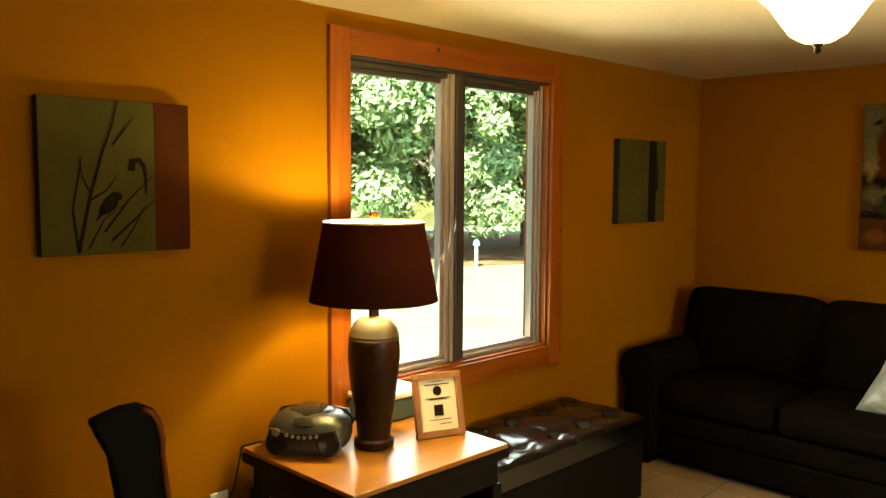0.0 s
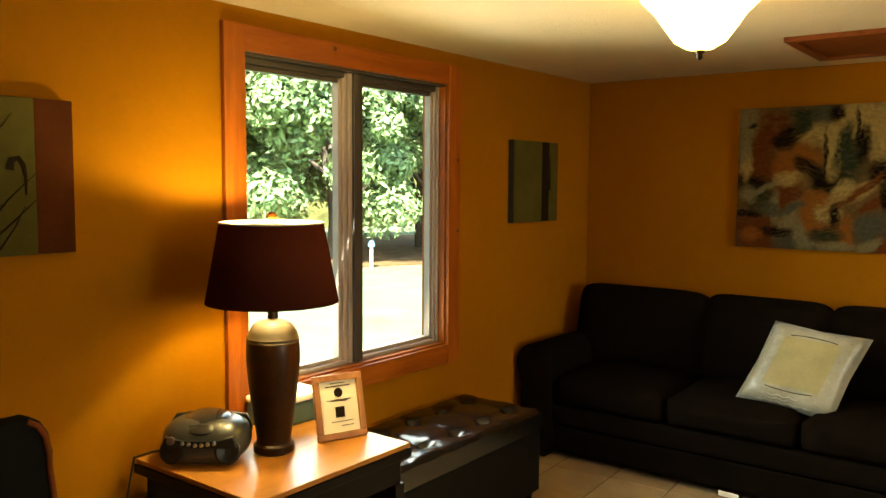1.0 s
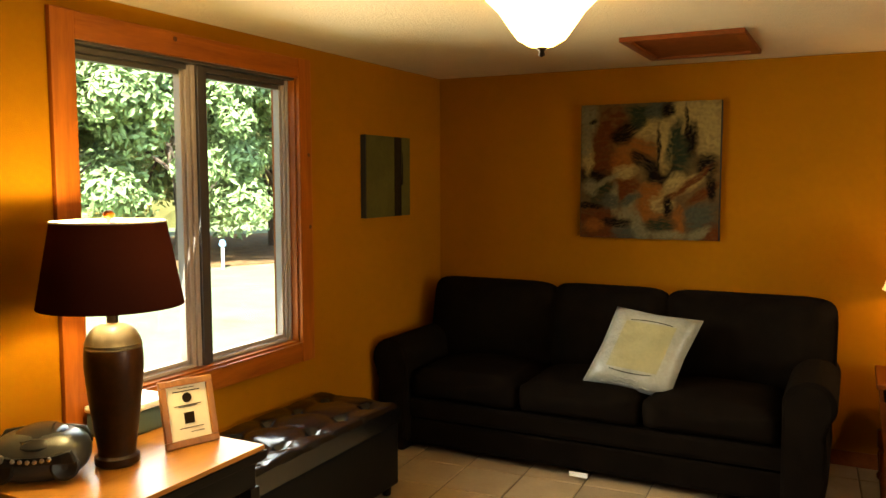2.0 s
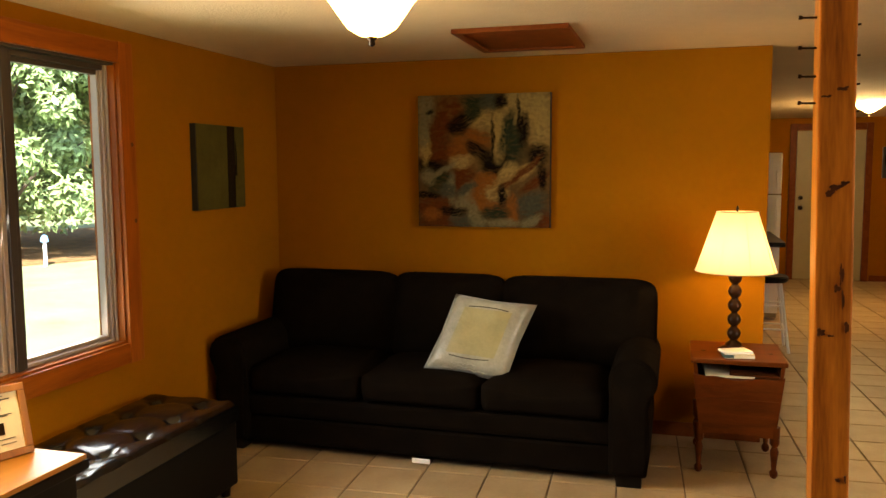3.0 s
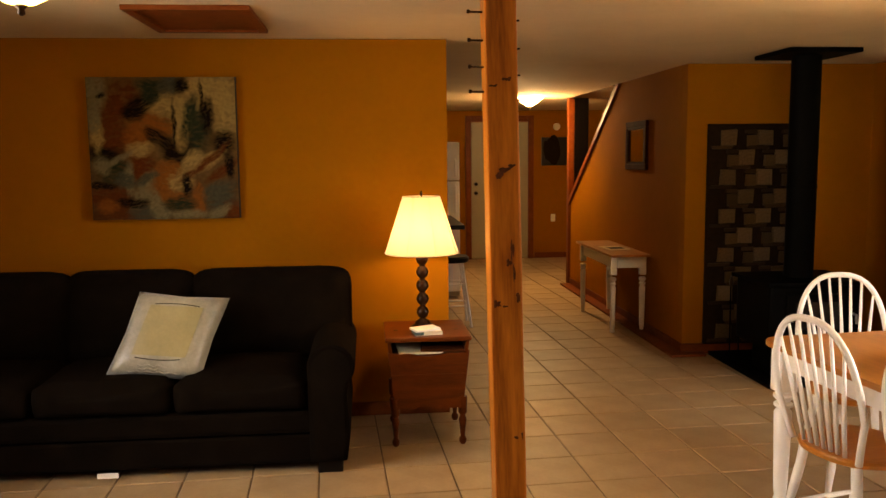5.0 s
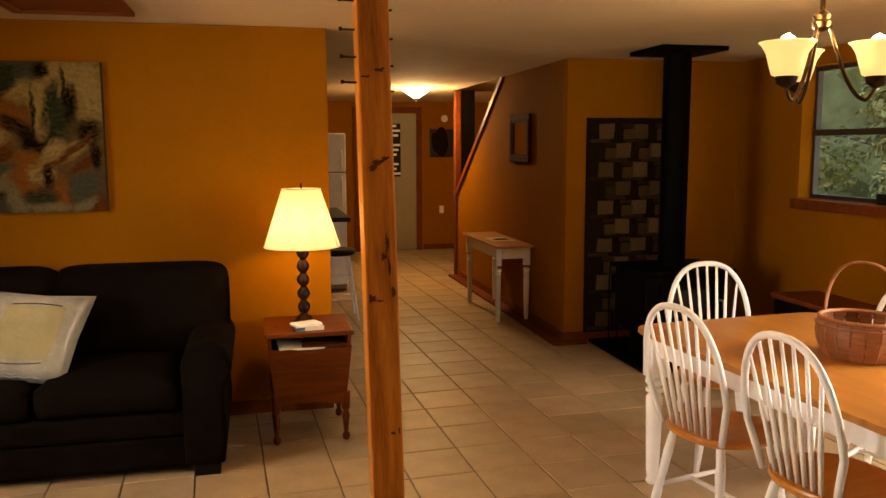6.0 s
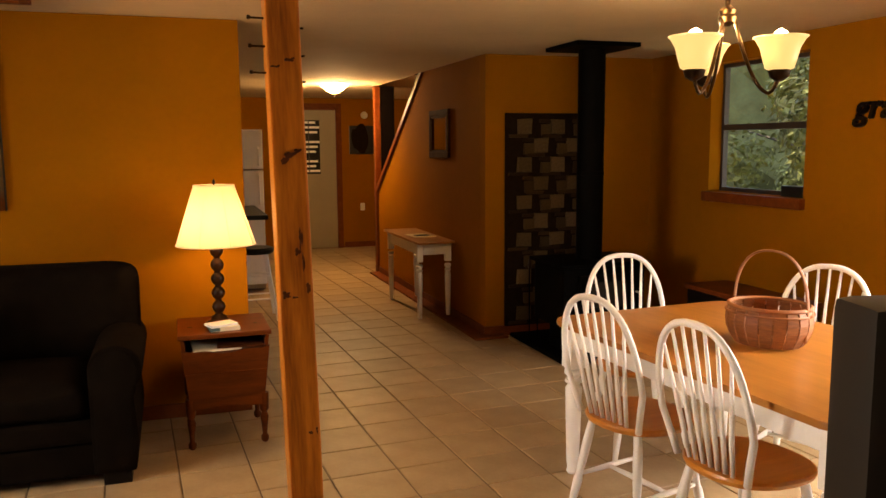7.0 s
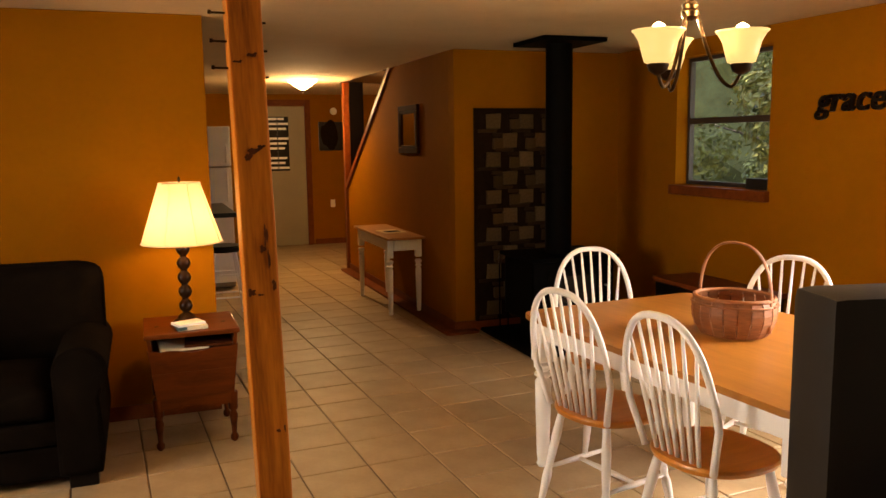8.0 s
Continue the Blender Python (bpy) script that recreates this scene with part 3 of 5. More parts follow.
def boombox():
    e = thing("boombox", (0.245, -3.27, 0.651), "small rounded silver and black CD radio on the end table", "radio", turn=38)
    # body: rounded shell, wide along local x, front towards local -y
    bm = bmesh.new()
    n, m = 28, 16
    rows = []
    for j in range(m + 1):
        v = -math.pi / 2 + math.pi * j / m
        ring = []
        for i in range(n):
            a = 2 * math.pi * i / n
            ca, sa = math.cos(a), math.sin(a)
            x = 0.150 * math.copysign(abs(ca) ** 0.75, ca) * max(0.02, math.cos(v)) ** 0.55
            y = 0.105 * math.copysign(abs(sa) ** 0.85, sa) * max(0.02, math.cos(v)) ** 0.55
            z = 0.072 + 0.072 * math.copysign(abs(math.sin(v)) ** 0.9, math.sin(v))
            ring.append(bm.verts.new((x, y + 0.02 * (z - 0.07) / 0.07, max(0.002, z))))
        rows.append(ring)
    for r, s in zip(rows, rows[1:]):
        for i in range(n):
            bm.faces.new((r[i], r[(i + 1) % n], s[(i + 1) % n], s[i]))
    bm.faces.new(rows[0][::-1])
    bm.faces.new(rows[-1])
    body = part("body", bm, SILVER, e, smooth=True)
    lid = lathe([(0.088, 0.0), (0.086, 0.012), (0.07, 0.022), (0.03, 0.028), (0.004, 0.029)], 28)
    part("disc_lid", lid, SMOKE, e, "smoked disc lid", smooth="auto").matrix_basis = pose(0.0, -0.005, 0.120, 14, 0, 0)
    part("control_band", prism([(-0.125, 0.066), (0.125, 0.066), (0.112, 0.104), (0.06, 0.088), (-0.06, 0.088), (-0.112, 0.104)], "y", -0.112, -0.088), BLACKP, e, bevel=0.003)
    for x in (-0.092, 0.092):
        part("speaker", lathe([(0.043, 0), (0.043, 0.008), (0.036, 0.012), (0.01, 0.006)], 24), BLACKP, e, "black speaker grille").matrix_basis = pose(x, -0.092, 0.052, 80, 0, -14 if x < 0 else 14)
    for i in range(6):
        x = -0.052 + i * 0.021
        part("button", lathe([(0.007, 0), (0.0065, 0.006), (0.002, 0.008)], 12), STEEL, e).matrix_basis = pose(x, -0.112, 0.077 + 0.003 * abs(i - 2.5), 90, 0, 0)
    part("knob", lathe([(0.014, 0), (0.013, 0.012), (0.004, 0.014)], 16), STEEL, e).matrix_basis = pose(-0.09, -0.108, 0.092, 80, 0, 0)
    part("handle", tube([(-0.14, 0.03, 0.09), (-0.12, 0.06, 0.128), (0, 0.075, 0.14), (0.12, 0.06, 0.128), (0.14, 0.03, 0.09)], 0.010, 8), BLACKP, e, smooth=True)


boombox()
cord = tagged(obj("power_cord", tube([(0.10, -3.30, 0.657), (0.06, -3.37, 0.657), (0.035, -3.42, 0.645), (0.03, -3.45, 0.50), (0.012, -3.498, 0.40)], 0.004, 6), BLACKP, smooth=True), "black power cord running behind the end table", "cord")



def desk_frame():
    e = thing("picture_frame", (0.468, -2.835, 0.6515), "oak frame with a printed certificate leaning on a table", "picture frame", turn=70)
    lean = pose(0, 0, 0, -14, 0, 0)
    w, h, t = 0.100, 0.238, 0.024
    holder = part("frame", box(-w, w, -0.010, 0.008, 0, t), FRAME_OAK, e, bevel=0.003)
    holder.matrix_basis = lean
    for b in ((-w, w, -0.010, 0.008, h - t, h), (-w, -w + t, -0.010, 0.008, t + 0.0005, h - t - 0.0005), (w - t, w, -0.010, 0.008, t + 0.0005, h - t - 0.0005)):
        part("rail", box(*b), FRAME_OAK, holder, bevel=0.003)
    part("sheet", box(-w + t, w - t, 0.0, 0.004, t, h - t), PAPER, holder)
    bars = box(-0.05, 0.05, -0.0015, -0.0005, 0.192, 0.196)
    for x0, x1, z in ((-0.03, 0.03, 0.204), (-0.05, 0.05, 0.142), (-0.035, 0.035, 0.138), (-0.04, 0.05, 0.062), (0.0, 0.05, 0.046)):
        box(x0, x1, -0.0015, -0.0005, z, z + 0.0025, bars)
    tagged(part("print", bars, INK, holder), kind="stuff")
    part("seal", lathe([(0.018, 0), (0.017, 0.001)], 20), INK, holder).matrix_basis = pose(0.0, -0.0012, 0.170, 90, 0, 0)
    part("emblem", box(-0.019, 0.019, -0.0022, -0.0005, 0.078, 0.118), INK, holder, bevel=0.0008)
    part("strut", box(-0.03, 0.03, 0.0, 0.006, 0.0, 0.16), BLACKP, e).matrix_basis = pose(0, 0.10, 0.0, 20, 0, 0)


desk_frame()


def tissue_box():
    e = thing("storage_tin", (0.13, -2.79, 0.6515), "teal grey plastic box with a white lid behind the lamp", "box")
    part("tub", box(-0.085, 0.085, -0.15, 0.12, 0, 0.088), TEAL, e, bevel=0.012)
    part("lid", box(-0.09, 0.09, -0.155, 0.125, 0.088, 0.115), WHITE, e, bevel=0.012)


tissue_box()


def bench():
    """Tufted leather storage bench along the west wall."""
    L2, W2, h = 0.57, 0.25, 0.475
    e = thing("storage_bench", (0.275, -2.03, 0), "black tufted leather storage bench beside the end table", "bench")
    part("body", box(-W2 + 0.008, W2 - 0.008, -L2 + 0.008, L2 - 0.008, 0.05, h - 0.11), LEATHER_SIDE, e, bevel=0.012)
    nx, ny = 36, 80
    bm = bmesh.new()
    tufts = [((-1 + (2 * i + 1) / 2) * W2, (-1 + (2 * j + 1) / 5) * L2) for i in range(2) for j in range(5)]
    top = {}
    for i in range(nx + 1):
        for j in range(ny + 1):
            x, y = (2 * i / nx - 1) * W2, (2 * j / ny - 1) * L2
            u, v = abs(2 * i / nx - 1), abs(2 * j / ny - 1)
            z = h - 0.022 * max(0, (u - 0.86) / 0.14) ** 2 - 0.022 * max(0, (v - 0.94) / 0.06) ** 2
            for tx, ty in tufts:
                d2 = (x - tx) ** 2 + (y - ty) ** 2
                z -= 0.022 * math.exp(-d2 / 0.0014) + 0.010 * math.exp(-d2 / 0.008)
            # creases running from button to button
            cx = abs(((x / W2 + 1) - 0.5) - round((x / W2 + 1) - 0.5)) * W2
            cy = abs(((y / L2 + 1) * 2.5 - 0.5) - round((y / L2 + 1) * 2.5 - 0.5)) * L2 / 2.5
            fade = (1 - u ** 6) * (1 - v ** 10)
            z -= fade * (0.007 * math.exp(-(cx / 0.016) ** 2) + 0.008 * math.exp(-(cy / 0.016) ** 2))
            for tx, ty in tufts:
                dx, dy = x - tx, y - ty
                q = math.hypot(dx, dy)
                z += 0.0022 * math.exp(-q / 0.06) * math.sin(9 * math.atan2(dy, dx) + tx * 40 + ty * 17)
            z += 0.006 * noise.noise(Vector((x * 9, y * 9, 0)))
            top[i, j] = bm.verts.new((x, y, z))
    for i in range(nx):
        for j in range(ny):
            bm.faces.new((top[i, j], top[i + 1, j], top[i + 1, j + 1], top[i, j + 1]))
    rim = [top[i, 0] for i in range(nx)] + [top[nx, j] for j in range(ny)] + [top[i, ny] for i in range(nx, 0, -1)] + [top[0, j] for j in range(ny, 0, -1)]
    low = [bm.verts.new((v.co.x, v.co.y, h - 0.105)) for v in rim]
    for k in range(len(rim)):
        bm.faces.new((rim[k], low[k], low[(k + 1) % len(rim)], rim[(k + 1) % len(rim)]))
    bm.faces.new(low)
    lid = part("lid", bm, LEATHER, e, "glossy button-tufted lid", smooth="auto")
    for tx, ty in tufts:
        part("button", lathe([(0.011, 0), (0.010, 0.005), (0.003, 0.008)], 10), LEATHER, lid, smooth=True).location = (tx, ty, h - 0.046)
    for x in (-W2 + 0.05, W2 - 0.05):
        for y in (-L2 + 0.06, L2 - 0.06):
            part("foot", lathe([(0.022, 0), (0.026, 0.05)], 12), BLACKWOOD, e).location = (x, y, 0)


bench()


# ---- sofa ----
def sofa():
    e = thing("sofa", (1.265, -0.48, 0), "dark brown three-seat sofa with rolled arms against the wall", "sofa")
    x1, f, b = 1.25, -0.44, 0.44
    aw = 0.24
    # base with two horizontal bands
    part("base", box(-x1 + aw - 0.02, x1 - aw + 0.02, f + 0.045, b, 0.045, 0.20), SOFA, e, bevel=0.02)
    part("front_rail", box(-x1 + aw - 0.02, x1 - aw + 0.02, f + 0.03, b - 0.05, 0.205, 0.325), SOFA, e, bevel=0.025)
    part("back_frame", box(-x1 + 0.1, x1 - 0.1, b - 0.2, b, 0.20, 0.84), SOFA, e, bevel=0.05)
    sw = (2 * x1 - 2 * aw) / 3
    for i in range(3):
        cx = -x1 + aw + sw * (i + 0.5)
        c = part("seat_cushion", block_cushion(sw - 0.008, 0.66, 0.165, 0.06, 0.035), SOFA, e, smooth=True)
        c.location = (cx, f + 0.335, 0.325)
        w = sw + (0.14, 0.0, 0.20)[i]
        bx = cx + (-0.07, 0, 0.10)[i]
        k = part("back_cushion", block_cushion(w + 0.004, 0.52, 0.20, 0.09, 0.06, 16, 8), SOFA, e, smooth=True)
        k.matrix_basis = pose(bx, 0.32, 0.682, 78, 0, 0)
    for s in (-1, 1):
        # rolled arm: outline seen from the front, waisted below the roll
        o = [(-0.115, 0.062), (0.070, 0.062), (0.088, 0.20), (0.078, 0.33), (0.058, 0.42)]
        for k in range(15):
            a = math.radians(-52 + 232 * k / 14)
            o.append((0.12 * math.cos(a) - 0.002, 0.548 + 0.118 * math.sin(a)))
        o.append((-0.118, 0.45))
        part("arm", prism([(s * (x1 - 0.125 + px), pz) for px, pz in o], "y", f, b - 0.12), SOFA, e, smooth="auto", bevel=0.014)
        inner = [(-0.018 + (px + 0.018) * 0.84, 0.37 + (pz - 0.37) * 0.93) for px, pz in o]
        part("arm_front", prism([(s * (x1 - 0.125 + px), pz) for px, pz in inner], "y", f - 0.014, f + 0.01), SOFA, e, smooth="auto", bevel=0.009)
        part("piping", tube([(s * (x1 - 0.125 + px), f - 0.004, pz) for px, pz in inner[1:]], 0.0055, 6), SOFA, e, smooth=True)
    for x in (-x1 + 0.14, x1 - 0.14):
        for y in (f + 0.07, b - 0.08):
            part("foot", box(x - 0.062, x + 0.062, y - 0.05, y + 0.05, 0, 0.061), BLACKWOOD, e, bevel=0.006)
    part("tag", box(-0.03, 0.07, f + 0.02, f + 0.026, 0.02, 0.045), WHITE, e, "white paper tag hanging below the sofa")


sofa()


def throw_pillow():
    e = thing("throw_pillow", (1.555, -0.66, 0.675), "ivory satin cushion with a gold centre panel leaning on the sofa", "cushion")
    m = pose(0, 0, 0, 64, 6, 2)
    lean = 0.22
    bm = pillow_bm(0.46, 0.45, 0.15)
    for v in bm.verts:
        v.co.x += lean * v.co.y
    body = part("cover", bm, CUSHION, e, smooth=True)
    body.matrix_basis = m
    bm = bmesh.new()
    g = {}
    n = 10
    for i in range(n + 1):
        for j in range(n + 1):
            u, v = (2 * i / n - 1) * 0.56, (2 * j / n - 1) * 0.56 + 0.04
            ee = max(0, (1 - u ** 4) * (1 - v ** 4)) ** 0.35
            wob = 0.012 * noise.noise(Vector((u * 2.2, v * 2.2, 3 + 0.47)))
            g[i, j] = bm.verts.new((u * 0.235 + lean * v * 0.235, v * 0.235, 0.0775 * ee + wob * ee))
    for i in range(n):
        for j in range(n):
            bm.faces.new((g[i, j], g[i + 1, j], g[i + 1, j + 1], g[i, j + 1]))
    part("centre_panel", bm, CUSHION_C, body, "pale gold centre panel", smooth=True)
    for v in (-0.135, 0.145):
        part("stitching", tube([(x * 0.01 + lean * v, v + 0.008 * (1 - (x / 11) ** 2) * (1 if v > 0 else -1), 0.0755) for x in range(-11, 12, 2)], 0.0022, 5), INK, body)
    for k in range(3):
        pts = [(-0.21 + 0.0105 * q - 0.19 * lean, -0.172 - 0.014 * k + 0.004 * math.sin(q * 1.2), 0.062 - 0.010 * k - 0.035 * abs(q / 20 - 1) ** 4) for q in range(41)]
        part("ruffle", tube(pts, 0.0035, 5), CUSHION, body, smooth=True)


throw_pillow()


# ---- paintings ----
def canvas_frame(name, at, w, h, turn, label, mat, d=0.035):
    e = thing(name, at, label, "painting", turn=turn)
    part("edge", box(-w / 2, w / 2, -d, 0, -h / 2, h / 2), CANVAS_E, e, bevel=0.002)
    return e


def strip(pts, r, mat, e, name="brush_stroke", y=-0.042):
    """A flat painted stroke in the picture plane."""
    bm = bmesh.new()
    left, right = [], []
    n = len(pts)
    for i, (x, z) in enumerate(pts):
        a, b = pts[max(0, i - 1)], pts[min(n - 1, i + 1)]
        dx, dz = b[0] - a[0], b[1] - a[1]
        q = math.hypot(dx, dz) or 1
        rr = r * (1 - 0.75 * i / max(1, n - 1))
        left.append(bm.verts.new((x - dz / q * rr, y, z + dx / q * rr)))
        right.append(bm.verts.new((x + dz / q * rr, y, z - dx / q * rr)))
    for i in range(n - 1):
        bm.faces.new((left[i], left[i + 1], right[i + 1], right[i]))
    ext = bmesh.ops.extrude_face_region(bm, geom=list(bm.faces))
    for v in ext["geom"]:
        if isinstance(v, bmesh.types.BMVert):
            v.co.y += 0.001
    return part(name, bm, mat, e)


def blob(cx, cz, rx, rz, ang, mat, e, name="brush_stroke", y=-0.042, rough=0.25, seed=0, lim=0.406):
    pts = []
    c, s = math.cos(math.radians(ang)), math.sin(math.radians(ang))
    for k in range(30):
        a = 2 * math.pi * k / 30
        q = 1 + rough * noise.noise(Vector((math.cos(a) * 1.2, math.sin(a) * 1.2, seed * 3.7 + cx * 9))) + 0.5 * rough * noise.noise(Vector((math.cos(a) * 4, math.sin(a) * 4, seed * 2.1)))
        px, pz = rx * q * math.cos(a), rz * q * math.sin(a)
        pts.append((max(-lim, min(lim, cx + c * px - s * pz)), max(-lim, min(lim, cz + s * px + c * pz))))
    return part(name, prism(pts, "y", y, y + 0.001), mat, e)


# west wall: canvas with reeds and two dark shapes (local x runs along +y of the room)
birds = canvas_frame("reed_canvas", (0.0015, -3.845, 1.611), 0.475, 0.478, 90, "square olive canvas with dark reeds and a rust side band", CANVAS_E)
part("olive_field", box(-0.237, 0.117, -0.0385, -0.0352, -0.237, 0.237), CANVAS_G, birds)
part("rust_band", box(0.118, 0.237, -0.0385, -0.0352, -0.237, 0.237), CANVAS_R, birds)
for pts, r in (([(-0.13, -0.23), (-0.09, -0.05), (-0.05, 0.08), (-0.02, 0.16), (0.0, 0.235)], 0.006), ([(-0.13, -0.23), (-0.145, -0.1), (-0.12, 0.03), (-0.118, 0.06)], 0.004),
               ([(-0.09, -0.05), (-0.115, 0.0), (-0.12, 0.05)], 0.003), ([(-0.09, -0.07), (-0.04, -0.04), (-0.01, 0.0)], 0.004), ([(-0.02, 0.10), (0.02, 0.15), (0.05, 0.19)], 0.004),
               ([(-0.05, -0.17), (0.03, -0.07), (0.115, 0.01)], 0.004), ([(-0.03, -0.20), (0.05, -0.13), (0.115, -0.07)], 0.004), ([(-0.10, -0.22), (-0.05, -0.13), (0.02, -0.08)], 0.003),
               ([(0.0, -0.22), (0.05, -0.15), (0.08, -0.09)], 0.003)):
    strip(pts, r, INK, birds, "reed")
blob(-0.035, -0.085, 0.042, 0.022, 42, INK, birds, "dark_shape", seed=1)
blob(-0.012, -0.06, 0.018, 0.016, 0, INK, birds, "dark_shape", y=-0.0435, seed=2)
strip([(-0.05, -0.10), (-0.075, -0.135)], 0.008, INK, birds, "dark_shape")
strip([(0.038, 0.02), (0.045, 0.05), (0.065, 0.055), (0.08, 0.035), (0.085, 0.0), (0.085, -0.055)], 0.012, INK, birds, "dark_shape")
small = canvas_frame("olive_canvas", (0.0015, -0.742, 1.611), 0.515, 0.480, 90, "square olive canvas with dark vertical bands", CANVAS_E)
part("olive_field", box(-0.252, 0.06, -0.0385, -0.0352, -0.239, 0.239), CANVAS_G, small)
part("dark_band", box(0.061, 0.145, -0.0385, -0.0352, -0.239, 0.239), INK, small)
part("dark_band", box(0.146, 0.252, -0.0385, -0.0352, -0.239, 0.239), CANVAS_G, small)
strip([(0.15, -0.05), (0.155, 0.05), (0.15, 0.15)], 0.012, INK, small, "dark_shape")

# sofa wall: abstract
DABS = []


def dabs(colour, *rows):
    for x, z, rx, rz, a in rows:
        DABS.append((colour, x, z, rx, rz, a))


CREAM, GREYC, RUST, OCHRE, DARK, TEALP, SLATE = (0.21, 0.145, 0.048), (0.115, 0.095, 0.047), (0.065, 0.016, 0.0025), (0.135, 0.046, 0.007), (0.005, 0.0025, 0.0015), (0.014, 0.018, 0.009), (0.040, 0.040, 0.026)
dabs(CREAM, (0.31, 0.33, 0.10, 0.08, 0), (0.36, 0.20, 0.05, 0.10, 0), (0.20, 0.34, 0.05, 0.07, 0), (0.03, 0.25, 0.10, 0.045, 0), (0.10, 0.13, 0.035, 0.09, 0), (0.07, -0.18, 0.06, 0.05, 0), (0.26, -0.06, 0.09, 0.025, 36), (-0.37, 0.08, 0.025, 0.07, 0), (-0.14, 0.0, 0.05, 0.03, 0), (0.15, -0.07, 0.05, 0.03, 40))
dabs(GREYC, (-0.37, 0.32, 0.045, 0.07, 0), (-0.38, 0.17, 0.03, 0.05, 0), (-0.12, -0.24, 0.03, 0.09, -30), (-0.05, -0.33, 0.03, 0.07, 25), (-0.20, -0.17, 0.02, 0.07, 0), (-0.35, -0.10, 0.03, 0.04, 40), (0.12, -0.38, 0.08, 0.018, 0), (-0.26, -0.06, 0.07, 0.012, 30), (0.30, -0.37, 0.05, 0.02, 30))
dabs(RUST, (-0.22, 0.28, 0.07, 0.07, 0), (-0.30, 0.18, 0.06, 0.07, 0), (-0.26, 0.05, 0.11, 0.05, 10), (-0.30, -0.28, 0.10, 0.05, 0), (-0.25, -0.38, 0.13, 0.03, 0), (0.33, -0.13, 0.07, 0.018, 34), (0.22, -0.09, 0.12, 0.016, 38), (-0.13, -0.10, 0.07, 0.06, 0), (0.38, -0.38, 0.05, 0.05, 0))
dabs(OCHRE, (-0.06, 0.13, 0.09, 0.045, -10), (-0.15, 0.06, 0.05, 0.05, 0), (0.02, -0.12, 0.05, 0.035, 0), (0.02, -0.27, 0.08, 0.03, -20), (0.18, -0.31, 0.03, 0.07, 0), (-0.02, -0.20, 0.03, 0.05, 0), (-0.33, -0.33, 0.04, 0.03, 0))
dabs(DARK, (-0.13, 0.25, 0.065, 0.035, 30), (-0.16, 0.20, 0.05, 0.03, 0), (-0.35, -0.03, 0.08, 0.03, 0), (0.08, -0.02, 0.06, 0.055, 0), (-0.03, 0.06, 0.06, 0.03, -30), (0.34, 0.03, 0.045, 0.05, 0), (0.37, -0.10, 0.02, 0.05, 0), (0.12, -0.21, 0.018, 0.045, 0), (0.25, 0.19, 0.025, 0.07, 0), (0.11, 0.36, 0.03, 0.03, 0), (0.06, 0.13, 0.010, 0.09, 0), (-0.20, -0.31, 0.07, 0.02, 0), (-0.36, -0.21, 0.06, 0.014, 0), (0.22, 0.30, 0.008, 0.06, 0), (-0.34, 0.30, 0.02, 0.012, 20))
dabs(TEALP, (0.18, 0.10, 0.06, 0.10, -10), (0.15, 0.18, 0.025, 0.09, -14), (-0.28, -0.13, 0.06, 0.05, 0), (0.08, -0.32, 0.06, 0.03, 0), (-0.04, 0.36, 0.07, 0.03, 0), (-0.06, 0.30, 0.04, 0.03, 0))
dabs(SLATE, (0.29, -0.24, 0.08, 0.03, 20), (0.32, -0.31, 0.06, 0.05, 0), (-0.09, -0.37, 0.08, 0.03, 0), (0.04, 0.35, 0.04, 0.04, 0), (-0.22, -0.18, 0.04, 0.03, 0), (-0.10, -0.17, 0.05, 0.015, 30))


